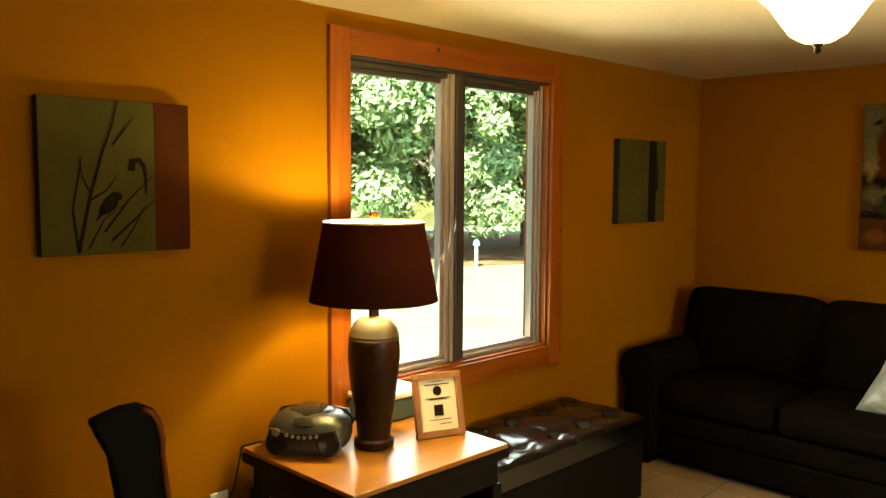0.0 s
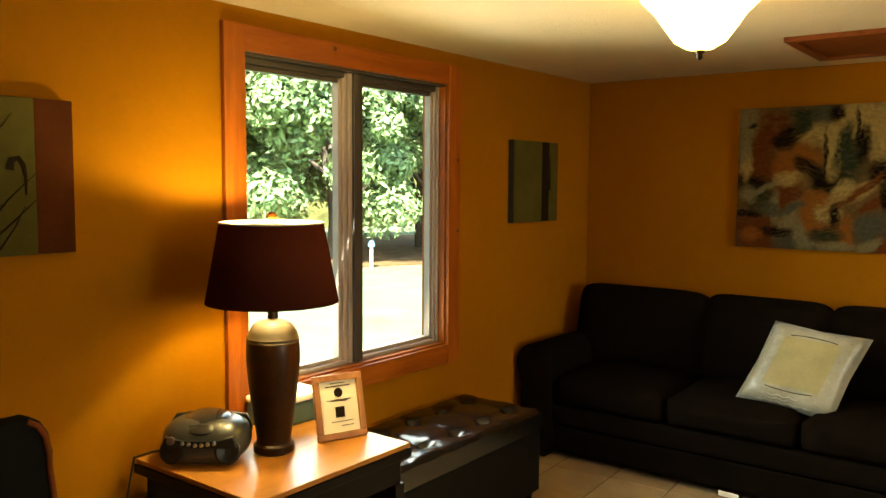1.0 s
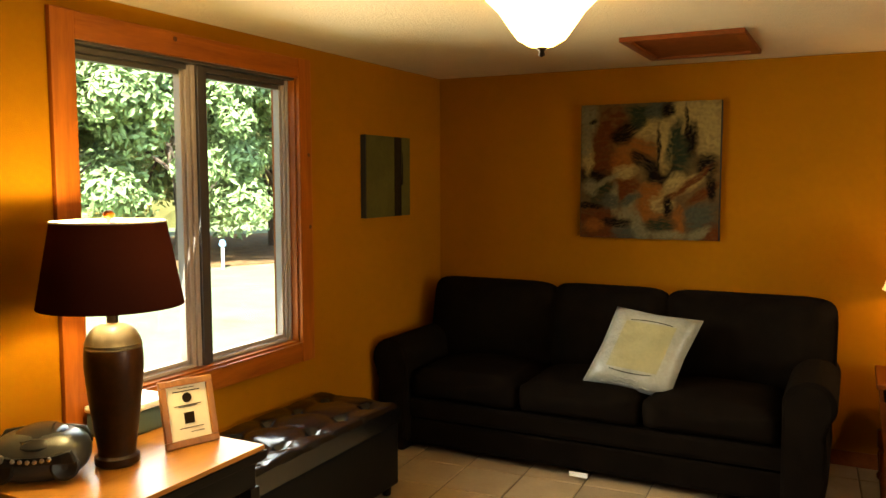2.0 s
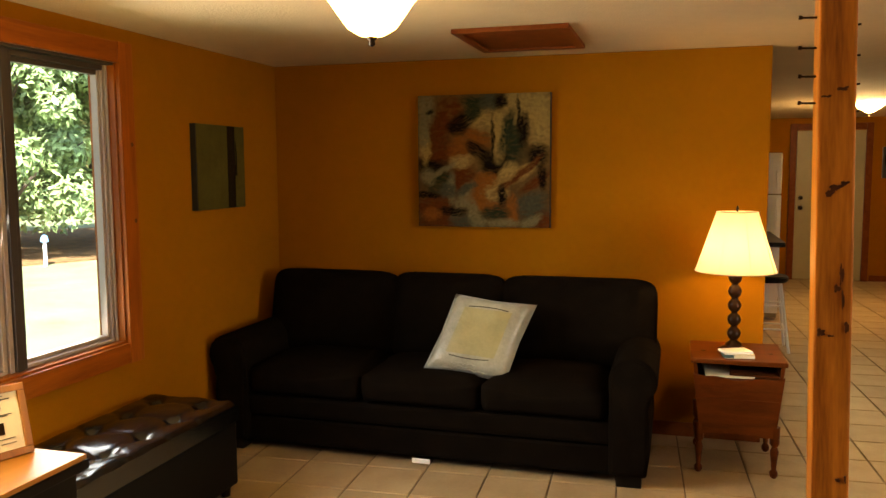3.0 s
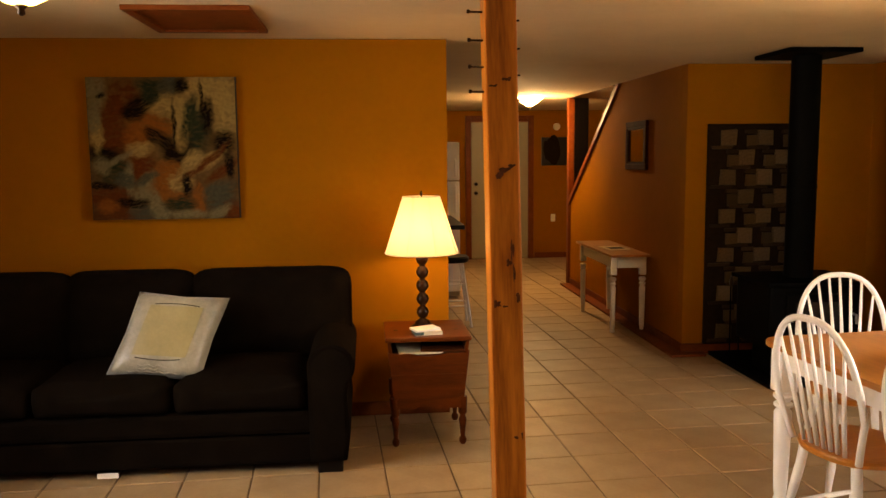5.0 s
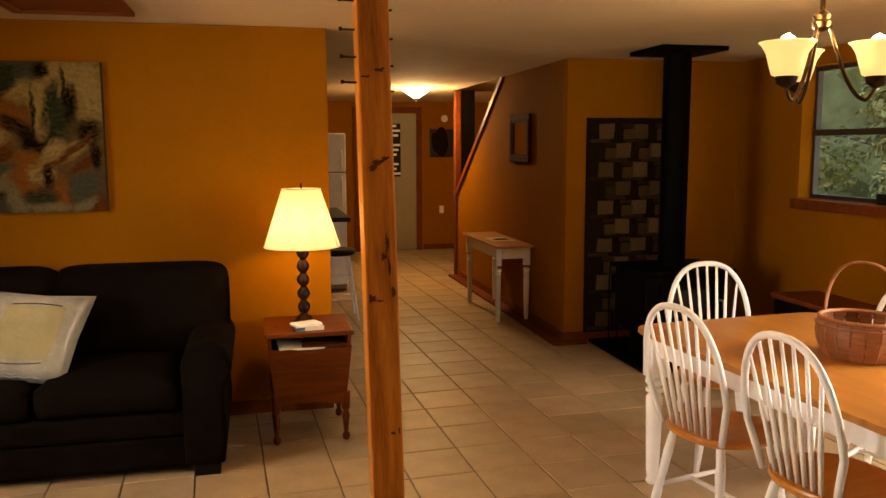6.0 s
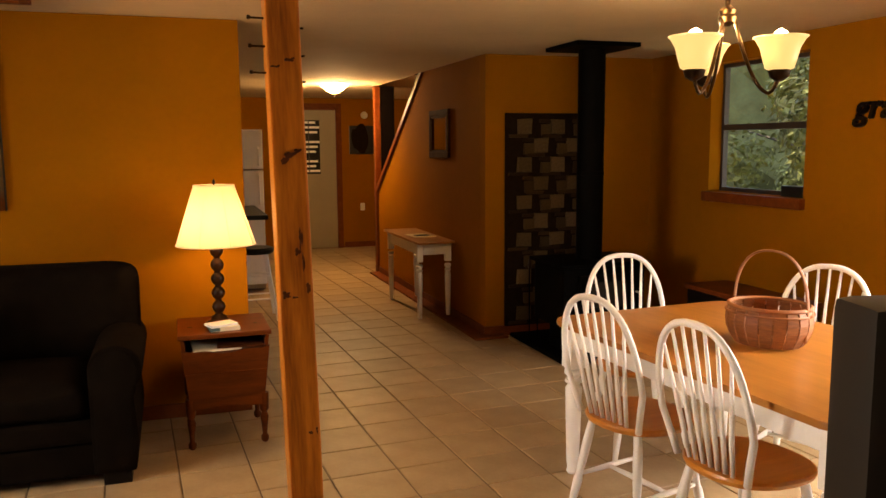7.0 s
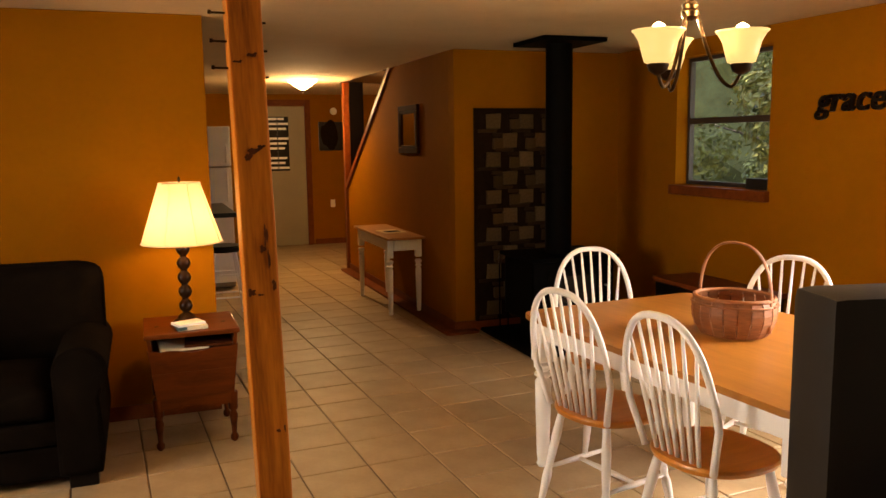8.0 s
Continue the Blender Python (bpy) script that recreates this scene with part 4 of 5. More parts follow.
def oil_field(w, h, n=150):
    """The painted face: soft dabs laid over one another, dragged by an uneven brush."""
    verts, cols, faces = [], [], []
    order = sorted(range(len(DABS)), key=lambda k: -DABS[k][3] * DABS[k][4])
    for j in range(n + 1):
        for i in range(n + 1):
            x, z = w * (i / n - 0.5), h * (j / n - 0.5)
            verts.append((x, -0.0387 - 0.0008 * noise.noise(Vector((x * 40, z * 40, 1))), z))
            v = Vector((x * 9, z * 9, 2.0))
            u = Vector((x * 30, z * 30, 5.0))
            x += 0.014 * noise.noise(v) + 0.010 * noise.noise(u)
            z += 0.014 * noise.noise(v + Vector((7, 3, 1))) + 0.010 * noise.noise(u + Vector((2, 9, 4)))
            k = 0.5 + 0.5 * noise.noise(Vector((x * 5, z * 5, 8)))
            c = Vector((0.105, 0.063, 0.021)) * (0.45 + 0.75 * k)
            if z < -0.03:
                c = c.lerp(Vector((0.06, 0.030, 0.012)), min(1, (-0.03 - z) * 5) * 0.7)
            for q in order:
                d, dx, dz, rx, rz, a = DABS[q]
                ca, sa = math.cos(math.radians(a)), math.sin(math.radians(a))
                px, pz = ((x - dx) * ca + (z - dz) * sa) / (1.4 * rx), ((z - dz) * ca - (x - dx) * sa) / (1.4 * rz)
                e = px * px + pz * pz
                if e < 1.75:
                    wgt = max(0.0, min(1.0, (1.75 - e) / 1.5))
                    drag = 0.95 + 0.7 * noise.noise(Vector((px * 2.2 + q, pz * 7, q * 3.3)))
                    c = c.lerp(Vector(d), max(0.0, min(1, wgt * drag)))
            c = c * (1 + 0.25 * noise.noise(Vector((x * 60, z * 60, 3))))
            cols += [max(0.001, c.x), max(0.001, c.y), max(0.001, c.z), 1.0]
    for j in range(n):
        for i in range(n):
            q = j * (n + 1) + i
            faces.append((q, q + 1, q + n + 2, q + n + 1))
    me = bpy.data.meshes.new("painted_face")
    me.from_pydata(verts, [], faces)
    me.polygons.foreach_set("use_smooth", [True] * len(me.polygons))
    me.color_attributes.new("pigment", "FLOAT_COLOR", "POINT").data.foreach_set("color", cols)
    m = bpy.data.materials.new("painterly_oil")
    m.use_nodes = True
    nd = m.node_tree.nodes.new("ShaderNodeVertexColor")
    nd.layer_name = "pigment"
    b = m.node_tree.nodes["Principled BSDF"]
    b.inputs["Roughness"].default_value, b.inputs["Specular IOR Level"].default_value = 0.7, 0.03
    m.node_tree.links.new(nd.outputs[0], b.inputs["Base Color"])
    me.materials.append(m)
    return me


ab = canvas_frame("abstract_painting", (1.423, -0.0015, 1.641), 0.835, 0.815, 0, "square abstract painting in cream, rust, umber and slate", CANVAS_E)
new("painted_face", oil_field(0.828, 0.814)).parent = ab


# ---- nightstand and lamp ----
def night_stand():
    e = thing("night_stand", (2.90, -0.36, 0), "reddish pine night stand with scalloped apron and turned legs", "night stand")
    w, d = 0.235, 0.235
    part("top", box(-w, w, -d, d, 0.585, 0.61), STAND, e, bevel=0.008)
    part("slot_back", prism([(-0.185, 0.27), (0.185, 0.27), (w - 0.02, 0.584), (-w + 0.02, 0.584)], "y", d - 0.03, d - 0.01), STAND, e)
    for q in (-1, 1):
        part("side", prism([(q * 0.172, 0.27), (q * 0.19, 0.27), (q * (w - 0.012), 0.584), (q * (w - 0.03), 0.584)], "y", -d + 0.02, d - 0.031), STAND, e)
    # front with a wavy upper edge below an open slot
    o = [(-0.192, 0.27), (0.192, 0.27), (w - 0.012, 0.535)] + [((w - 0.02) * (1 - k / 8), 0.525 - 0.020 * math.sin(math.pi * k / 16) ** 0.5 + 0.014 * math.sin(math.pi * k / 8) ** 2) for k in range(17)] + [(-w + 0.012, 0.535)]
    part("front", prism(o, "y", -d + 0.002, -d + 0.019), STAND, e, bevel=0.003)
    part("front_band", box(-0.205, 0.205, -d - 0.004, -d + 0.001, 0.395, 0.408), STAND, e, bevel=0.002)
    part("slot_shelf", box(-w + 0.04, w - 0.04, -d + 0.02, d - 0.032, 0.50, 0.512), STAND, e)
    o = [(-0.175, 0.27), (-0.175, 0.21)] + [(-0.16 + 0.32 * k / 16, 0.215 + 0.022 * math.sin(math.pi * k / 16) - 0.012 * abs(math.sin(3 * math.pi * k / 16))) for k in range(17)] + [(0.175, 0.21), (0.175, 0.27)]
    part("apron", prism(o, "y", -d + 0.005, -d + 0.02), STAND, e)
    leg = [(0.012, 0), (0.02, 0.012), (0.021, 0.03), (0.012, 0.045), (0.016, 0.09), (0.022, 0.14), (0.014, 0.165), (0.024, 0.18), (0.026, 0.27)]
    for x in (-0.185, 0.185):
        for y in (-d + 0.03, d - 0.03):
            part("leg", lathe(leg, 14), STAND, e, smooth="auto").location = (x, y, 0)
    for x in (-0.17, 0.17):
        part("plug", lathe([(0.013, 0), (0.012, 0.001)], 12), BLACKWOOD, e).location = (x, -0.03, 0.6102)


night_stand()
for i, (dx, c, tt) in enumerate(((-0.05, PAPER, 3), (0.09, CANVAS_R, -4))):
    mg = thing("magazine", (2.90 + dx, -0.38, 0.514 + 0.012 * i), "magazines tucked in the slot of the night stand", "magazine", turn=tt)
    part("page_block", box(-0.12, 0.12, -0.20, 0.12, 0, 0.011), c, mg, bevel=0.002)


def stand_lamp():
    e = thing("bedside_lamp", (2.885, -0.36, 0.6105), "lit lamp with cream shade on a bobbin-turned dark wooden stem", "lamp")
    prof = [(0.072, 0), (0.074, 0.012), (0.06, 0.024), (0.045, 0.032), (0.04, 0.045), (0.022, 0.055)]
    for k in range(5):
        z = 0.062 + k * 0.076
        prof += [(0.016, z), (0.030, z + 0.014), (0.036, z + 0.034), (0.030, z + 0.054), (0.016, z + 0.068)]
    prof += [(0.012, 0.45), (0.012, 0.47)]
    part("stem", lathe(prof, 24), VASE, e, smooth="auto")
    sh = part("shade", lathe([(0.207, 0.435), (0.105, 0.748)], 56, caps=False), SHADE_W, e, "glowing cream fabric shade", smooth=True)
    for q in range(8):
        a = 2 * math.pi * (q + 0.4) / 8
        part("seam", tube([(0.2075 * math.cos(a), 0.2075 * math.sin(a), 0.436), (0.1055 * math.cos(a), 0.1055 * math.sin(a), 0.747)], 0.0016, 5), SHADE_W, sh)
    for r, z in ((0.207, 0.435), (0.105, 0.748)):
        part("rim", tube([(r * math.cos(a), r * math.sin(a), z) for a in [2 * math.pi * i / 40 for i in range(41)]], 0.003, 6), SHADE_W, sh)
    for a in (0.3, 2.4, 4.5):
        part("spider_arm", tube([(0, 0, 0.745), (0.104 * math.cos(a), 0.104 * math.sin(a), 0.745)], 0.002, 6), BRONZE, e)
    part("finial", lathe([(0.004, 0.75), (0.009, 0.765), (0.003, 0.782)], 12), BRONZE, e)
    part("harp", tube([(0, 0.0, 0.46), (0.05, 0, 0.50), (0.055, 0, 0.62), (0.03, 0, 0.73), (0, 0, 0.75)], 0.002, 6), BRONZE, e)


stand_lamp()
bk = thing("paperback_books", (2.90, -0.50, 0.6105), "two small paperbacks stacked in front of the lamp", "books", turn=8)
part("book", box(-0.075, 0.075, -0.05, 0.05, 0, 0.022), PAPER, bk, bevel=0.003)
part("cover", box(-0.078, -0.03, -0.052, 0.052, 0.003, 0.02), TEAL, bk, bevel=0.002)
part("book", box(-0.085, 0.06, -0.045, 0.055, 0.0225, 0.036), WHITE, bk, bevel=0.003).rotation_euler = (0, 0, 0.25)


# ---- ceiling lights ----
def bowl_light(at, r, label, deep, glass):
    e = thing("ceiling_light", at, label, "ceiling light")
    part("canopy", lathe([(r * 0.45, -0.001), (r * 0.45, -0.012), (r * 0.3, -0.022)], 28), BRONZE, e)
    part("bowl", lathe([(0.012, -deep), (r * 0.22, -deep + 0.006), (r * 0.42, -deep + 0.03), (r * 0.60, -deep * 0.62), (r * 0.74, -deep * 0.42), (r * 0.97, -deep * 0.20), (r, -deep * 0.15)], 40, caps=False), glass, e, "lit alabaster glass bowl", smooth=True).modifiers.new("thick", "SOLIDIFY").thickness = 0.004
    part("finial", lathe([(0.004, -deep - 0.032), (0.012, -deep - 0.026), (0.010, -deep - 0.012), (0.02, -deep - 0.004), (0.018, -deep)], 14), BRONZE, e, smooth=True)
    part("stem", tube([(0, 0, -0.02), (0, 0, -deep)], 0.005, 8), BRONZE, e)
    return e


bowl_light((1.531, -2.184, H), 0.205, "flared alabaster glass bowl light, lit, under the ceiling", 0.212, BOWL)
bowl_light((4.50, 4.60, H), 0.165, "small lit glass bowl light on the hall ceiling", 0.115, BOWL_H)


def chandelier():
    e = thing("chandelier", (4.75, -2.1, -0.02), "three-arm metal chandelier with amber glass shades, lit, over the table", "chandelier")
    part("canopy", lathe([(0.02, H - 0.03), (0.05, H - 0.01), (0.06, H + 0.019)], 20), NICKEL, e, smooth="auto")
    part("stem", lathe([(0.010, 2.06), (0.010, H - 0.03)], 12), NICKEL, e)
    part("hub", lathe([(0.01, 2.03), (0.032, 2.045), (0.036, 2.065), (0.028, 2.075), (0.034, 2.09), (0.012, 2.11)], 18), NICKEL, e, smooth="auto")
    for a in (-162, -42, 78):
        c, s = math.cos(math.radians(a)), math.sin(math.radians(a))
        r = 0.195
        pts = [(0.025 * c, 0.025 * s, 2.07)]
        for k in range(1, 17):
            u = k / 16
            rad = 0.025 + (r - 0.025) * (u ** 1.1)
            z = 2.07 - 0.30 * math.sin(min(1, u * 1.18) * math.pi / 2) + (0.0 if u < 0.82 else 0.055 * ((u - 0.82) / 0.18) ** 1.5)
            pts.append((rad * c, rad * s, z))
        arm = part("arm", tube(pts, 0.0075, 8), NICKEL, e, smooth=True)
        x, y = r * c, r * s
        part("cup", lathe([(0.012, 1.815), (0.034, 1.83), (0.042, 1.853), (0.036, 1.862)], 20, cx=x, cy=y), BRONZE, arm, smooth="auto")
        part("glass_shade", lathe([(0.034, 1.858), (0.050, 1.865), (0.060, 1.90), (0.070, 1.94), (0.088, 1.972), (0.099, 1.982)], 32, cx=x, cy=y, caps=False), CHAND, arm, "lit amber glass shade", smooth=True).modifiers.new("thick", "SOLIDIFY").thickness = 0.003
        part("bulb", lathe([(0.012, 1.86), (0.02, 1.92), (0.03, 1.97), (0.022, 2.0), (0.004, 2.01)], 16, cx=x, cy=y), BULB, arm, smooth=True)


chandelier()


# ---- dining table and chairs ----
def turned(z0, z1, r, segs=16):
    L = z1 - z0
    p = [(0.55, 0), (0.75, 0.02), (0.6, 0.05), (0.72, 0.10), (0.88, 0.5), (0.95, 0.70), (0.62, 0.735), (1.0, 0.75), (1.0, 0.77), (0.6, 0.785), (1.08, 0.82), (1.08, 0.84), (0.7, 0.86)]
    return lathe([(r * a, z0 + L * b) for a, b in p], segs)


def dining_table():
    e = thing("dining_table", (4.93, -2.20, 0), "dining table with honey maple top and white turned legs", "table", turn=4)
    x, y, r = 0.53, 0.835, 0.09
    o = []
    for sx, sy, a0 in ((1, 1, 0), (-1, 1, 90), (-1, -1, 180), (1, -1, 270)):
        for k in range(7):
            a = math.radians(a0 + 15 * k)
            o.append((sx * (x - r) + r * math.cos(a), sy * (y - r) + r * math.sin(a)))
    part("tabletop", prism(o, "z", 0.725, 0.75), OAK, e, bevel=0.006)
    for nm, b in (("apron", (-x + 0.06, -x + 0.08, -y + 0.13, y - 0.13, 0.63, 0.724)), ("apron", (x - 0.08, x - 0.06, -y + 0.13, y - 0.13, 0.63, 0.724)),
                  ("apron", (-x + 0.13, x - 0.13, -y + 0.06, -y + 0.08, 0.63, 0.724)), ("apron", (-x + 0.13, x - 0.13, y - 0.08, y - 0.06, 0.63, 0.724))):
        part(nm, box(*b), WHITE, e, bevel=0.003)
    for sx in (-1, 1):
        for sy in (-1, 1):
            leg = part("leg", turned(0, 0.60, 0.042), WHITE, e, smooth="auto")
            leg.location = (sx * (x - 0.085), sy * (y - 0.085), 0)
            part("block", box(-0.042, 0.042, -0.042, 0.042, 0.52, 0.724), WHITE, leg, bevel=0.004)


dining_table()


def windsor_chair():
    """Faces +x; origin on the floor below the middle of the seat."""
    e = thing("dining_chair", (0, 0, 0), "white spindle-back Windsor chair with a honey wood seat", "chair", "chairs round the dining table")
    n, rows = 28, []
    bm = bmesh.new()
    for z, k in ((0.425, 0.90), (0.432, 0.97), (0.448, 1.0), (0.458, 0.98), (0.460, 0.90)):
        ring = []
        for i in range(n):
            a = 2 * math.pi * i / n
            c, s = math.cos(a), math.sin(a)
            rx = 0.205 * (1.02 if c > 0 else 1.0)
            ry = 0.215 * (1 + 0.06 * c)
            ring.append(bm.verts.new((k * rx * math.copysign(abs(c) ** 0.8, c), k * ry * math.copysign(abs(s) ** 0.85, s), z)))
        rows.append(ring)
    for p, q in zip(rows, rows[1:]):
        for i in range(n):
            bm.faces.new((p[i], p[(i + 1) % n], q[(i + 1) % n], q[i]))
    bm.faces.new(rows[0][::-1])
    inner = [bm.verts.new((v.co.x * 0.6, v.co.y * 0.6, 0.448)) for v in rows[-1]]
    for i in range(n):
        bm.faces.new((rows[-1][i], rows[-1][(i + 1) % n], inner[(i + 1) % n], inner[i]))
    bm.faces.new(inner)
    part("seat", bm, MAPLE, e, "saddled honey wood seat", smooth="auto")
    feet = {}
    for sx in (-1, 1):
        for sy in (-1, 1):
            top = Vector((sx * 0.13, sy * 0.13, 0.43))
            bot = Vector((sx * 0.195, sy * 0.195, 0.0))
            pts = [top.lerp(bot, u) for u in (0, 0.1, 0.25, 0.45, 0.6, 0.64, 0.7, 0.85, 1.0)]
            part("leg", tube(pts, [0.013, 0.017, 0.020, 0.018, 0.015, 0.019, 0.020, 0.016, 0.012], 10), WHITE, e, smooth=True)
            feet[sx, sy] = top.lerp(bot, 0.60)
    for sy in (-1, 1):
        a, b = feet[-1, sy], feet[1, sy]
        part("stretcher", tube([a, a.lerp(b, 0.5), b], [0.008, 0.013, 0.008], 8), WHITE, e, smooth=True)
    a, b = feet[-1, -1].lerp(feet[1, -1], 0.5), feet[-1, 1].lerp(feet[1, 1], 0.5)
    part("stretcher", tube([a, a.lerp(b, 0.5), b], [0.008, 0.013, 0.008], 8), WHITE, e, smooth=True)
    # hoop back leaning away from the seat

    def back_x(z):
        return -0.165 - 0.20 * (z - 0.45)

    hw, top = 0.215, 0.97
    hoop = []
    for k in range(25):
        a = math.pi * k / 24
        y = hw * math.copysign(abs(math.cos(a)) ** 0.78, math.cos(a))
        z = 0.62 + (top - 0.62) * math.sin(a) ** 0.85
        hoop.append((back_x(z), y, z))
    hoop = [(back_x(0.45), 0.165, 0.45), (back_x(0.53), 0.187, 0.53)] + hoop + [(back_x(0.53), -0.187, 0.53), (back_x(0.45), -0.165, 0.45)]
    part("hoop", tube(hoop, 0.0135, 10), WHITE, e, smooth=True)
    for k in range(7):
        u = -1 + 2 * (k + 1) / 8
        y1 = hw * u * 0.98
        z1 = 0.62 + (top - 0.62) * max(0.0, 1 - abs(u) ** 2.4) ** 0.5
        y0 = 0.135 * u
        part("spindle", tube([(back_x(0.45), y0, 0.45), (back_x(0.6), y0 + (y1 - y0) * 0.3, 0.6), (back_x(z1), y1, z1)], [0.008, 0.0095, 0.006], 8), WHITE, e, smooth=True)
    return e


chair = windsor_chair()
chair.matrix_basis = pose(4.465, -1.995, 0, 0, 0, 13)
copy_thing(chair, pose(4.555, -2.55, 0, 0, 0, 7))
copy_thing(chair, pose(4.90, -1.305, 0, 0, 0, -100))
copy_thing(chair, pose(5.42, -1.88, 0, 0, 0, 208))



def basket():
    e = thing("wicker_basket", (4.96, -2.16, 0.7505), "oval woven splint basket with a tall bentwood handle on the table", "basket", turn=-74)
    rx, ry, h = 0.160, 0.145, 0.16
    n = 20
    body = part("base", lathe([(0.10, 0), (0.102, 0.006)], 24), BASKET, e)
    for i in range(n):
        a0, a1 = 2 * math.pi * (i + 0.06) / n, 2 * math.pi * (i + 0.94) / n
        bm = bmesh.new()
        rows = []
        for k in range(6):
            u = k / 5
            f = 0.86 + 0.14 * u + 0.16 * math.sin(math.pi * u) ** 0.8
            rows.append([bm.verts.new(((rx * f - t) * math.cos(a), (ry * f - t) * math.sin(a), 0.004 + u * h)) for t in (0, 0.004) for a in (a0, a1)])
        for p, q in zip(rows, rows[1:]):
            bm.faces.new((p[0], p[1], q[1], q[0]))
            bm.faces.new((p[3], p[2], q[2], q[3]))
            bm.faces.new((p[1], p[3], q[3], q[1]))
            bm.faces.new((p[2], p[0], q[0], q[2]))
        bm.faces.new((rows[-1][0], rows[-1][1], rows[-1][3], rows[-1][2]))
        part("splint", bm, BASKET, e)
    for z, f, r in ((h - 0.002, 1.01, 0.009), (h - 0.026, 1.085, 0.005)):
        part("hoop", tube([(rx * f * math.cos(a), ry * f * math.sin(a), z) for a in [2 * math.pi * i / 36 for i in range(37)]], r, 8), BASKET, e, smooth=True)
    pts = [(rx * 1.04 * math.copysign(abs(math.cos(math.pi * k / 20)) ** 0.85, math.cos(math.pi * k / 20)), 0, h - 0.03 + 0.25 * math.sin(math.pi * k / 20) ** 0.8) for k in range(21)]
    part("handle", tube([(rx * 1.02, 0, 0.03)] + pts + [(-rx * 1.02, 0, 0.03)], 0.010, 8, flat=0.5), BASKET, e, "bentwood handle", smooth=True)


basket()


# ---- wood stove ----
def stove():
    e = thing("wood_stove", (5.60, 0.52, 0.032), "black iron wood stove with a flue pipe to the ceiling", "stove")
    part("pedestal", box(-0.22, 0.22, -0.20, 0.20, 0.0, 0.20), IRON, e, bevel=0.01)
    part("ash_lip", box(-0.27, 0.27, -0.32, -0.19, 0.18, 0.21), IRON, e, bevel=0.006)
    body = part("firebox", box(-0.33, 0.33, -0.25, 0.25, 0.21, 0.655), IRON, e, bevel=0.02)
    part("top_plate", box(-0.36, 0.36, -0.28, 0.28, 0.656, 0.685), IRON, e, bevel=0.008)
    d = part("door", box(-0.22, 0.22, -0.275, -0.251, 0.27, 0.60), IRON, e, bevel=0.01)
    part("door_window", box(-0.16, 0.16, -0.281, -0.276, 0.36, 0.55), SMOKE, d, bevel=0.002)
    part("handle", tube([(0.25, -0.26, 0.46), (0.25, -0.31, 0.46), (0.25, -0.32, 0.40)], 0.009, 8), STEEL, d, "steel spring handle")
    p = part("flue_pipe", lathe([(0.098, 0.686), (0.098, 1.30), (0.101, 1.302), (0.101, 1.33), (0.098, 1.332), (0.098, 2.206)], 32), IRON, e, smooth="auto")
    part("ceiling_box", box(-0.25, 0.25, -0.25, 0.25, 2.205, 2.236), IRON, e, bevel=0.004)


stove()
pad = thing("hearth_pad", (5.80, 0.56, 0), "low black hearth pad below the stove", "hearth")
part("slab", box(-0.55, 0.55, -0.35, 0.63, 0, 0.03), IRON, pad, bevel=0.006)
for x in (5.33, 5.40):
    pk = thing("fire_tool", (x, 0.98, 0.0315), "slim dark iron fire tool standing beside the stove", "fire tool", "fire tools")
    part("rod", tube([(0, 0, 0), (0.0, 0.01, 0.55)], 0.006, 8), IRON, pk)
    part("grip", lathe([(0.01, 0.55), (0.016, 0.58), (0.008, 0.63)], 10), BRONZE, pk)


# ---- console table, mirror, sign, bench, hall ----
def console_table():
    e = thing("console_table", (4.885, 2.57, 0), "narrow white console table with a wooden top against the stair wall", "table")
    part("top", box(-0.19, 0.158, -0.63, 0.60, 0.69, 0.712), OAK, e, bevel=0.005)
    for b in ((-0.15, -0.13, -0.46, 0.46, 0.585, 0.689), (0.12, 0.14, -0.46, 0.46, 0.585, 0.689), (-0.11, 0.10, -0.53, -0.51, 0.585, 0.689), (-0.11, 0.10, 0.51, 0.53, 0.585, 0.689)):
        part("apron", box(*b), WHITE, e, bevel=0.003)
    for x in (-0.14, 0.128):
        for y in (-0.50, 0.50):
            leg = part("leg", turned(0, 0.58, 0.03, 12), WHITE, e, smooth="auto")
            leg.location = (x, y, 0)
            part("block", box(-0.027, 0.027, -0.027, 0.027, 0.52, 0.689), WHITE, leg, bevel=0.003)


console_table()
mg = thing("open_magazine", (4.87, 2.45, 0.7125), "flat open leaflet on the console table", "magazine", turn=6)
part("sheet", box(-0.10, 0.10, -0.14, 0.14, 0, 0.008), PAPER, mg, bevel=0.002)
part("print", box(-0.07, 0.07, -0.10, 0.02, 0.0085, 0.0095), INK, mg)

DARKFRAME = material("dark_reddish_frame", (0.045, 0.014, 0.004), 0.8, vary=0.3, scale=8, spec=0.03)
mi = thing("wall_mirror", (SX - 0.001, 2.35, 1.662), "small framed mirror in reddish brown wood on the stair wall", "mirror", turn=-90)
mw, mh = 0.28, 0.22
for b in ((-mw, mw, -0.03, 0, -mh, -mh + 0.055), (-mw, mw, -0.03, 0, mh - 0.055, mh), (-mw, -mw + 0.055, -0.03, 0, -mh + 0.056, mh - 0.056), (mw - 0.055, mw, -0.03, 0, -mh + 0.056, mh - 0.056)):
    part("frame", box(*b), DARKFRAME, mi, bevel=0.010)
for b in ((-0.225, 0.225, -0.024, -0.012, -0.165, -0.145), (-0.225, 0.225, -0.024, -0.012, 0.145, 0.165), (-0.225, -0.20, -0.024, -0.012, -0.144, 0.144), (0.20, 0.225, -0.024, -0.012, -0.144, 0.144)):
    part("inner_rim", box(*b), DARKFRAME, mi, bevel=0.003)
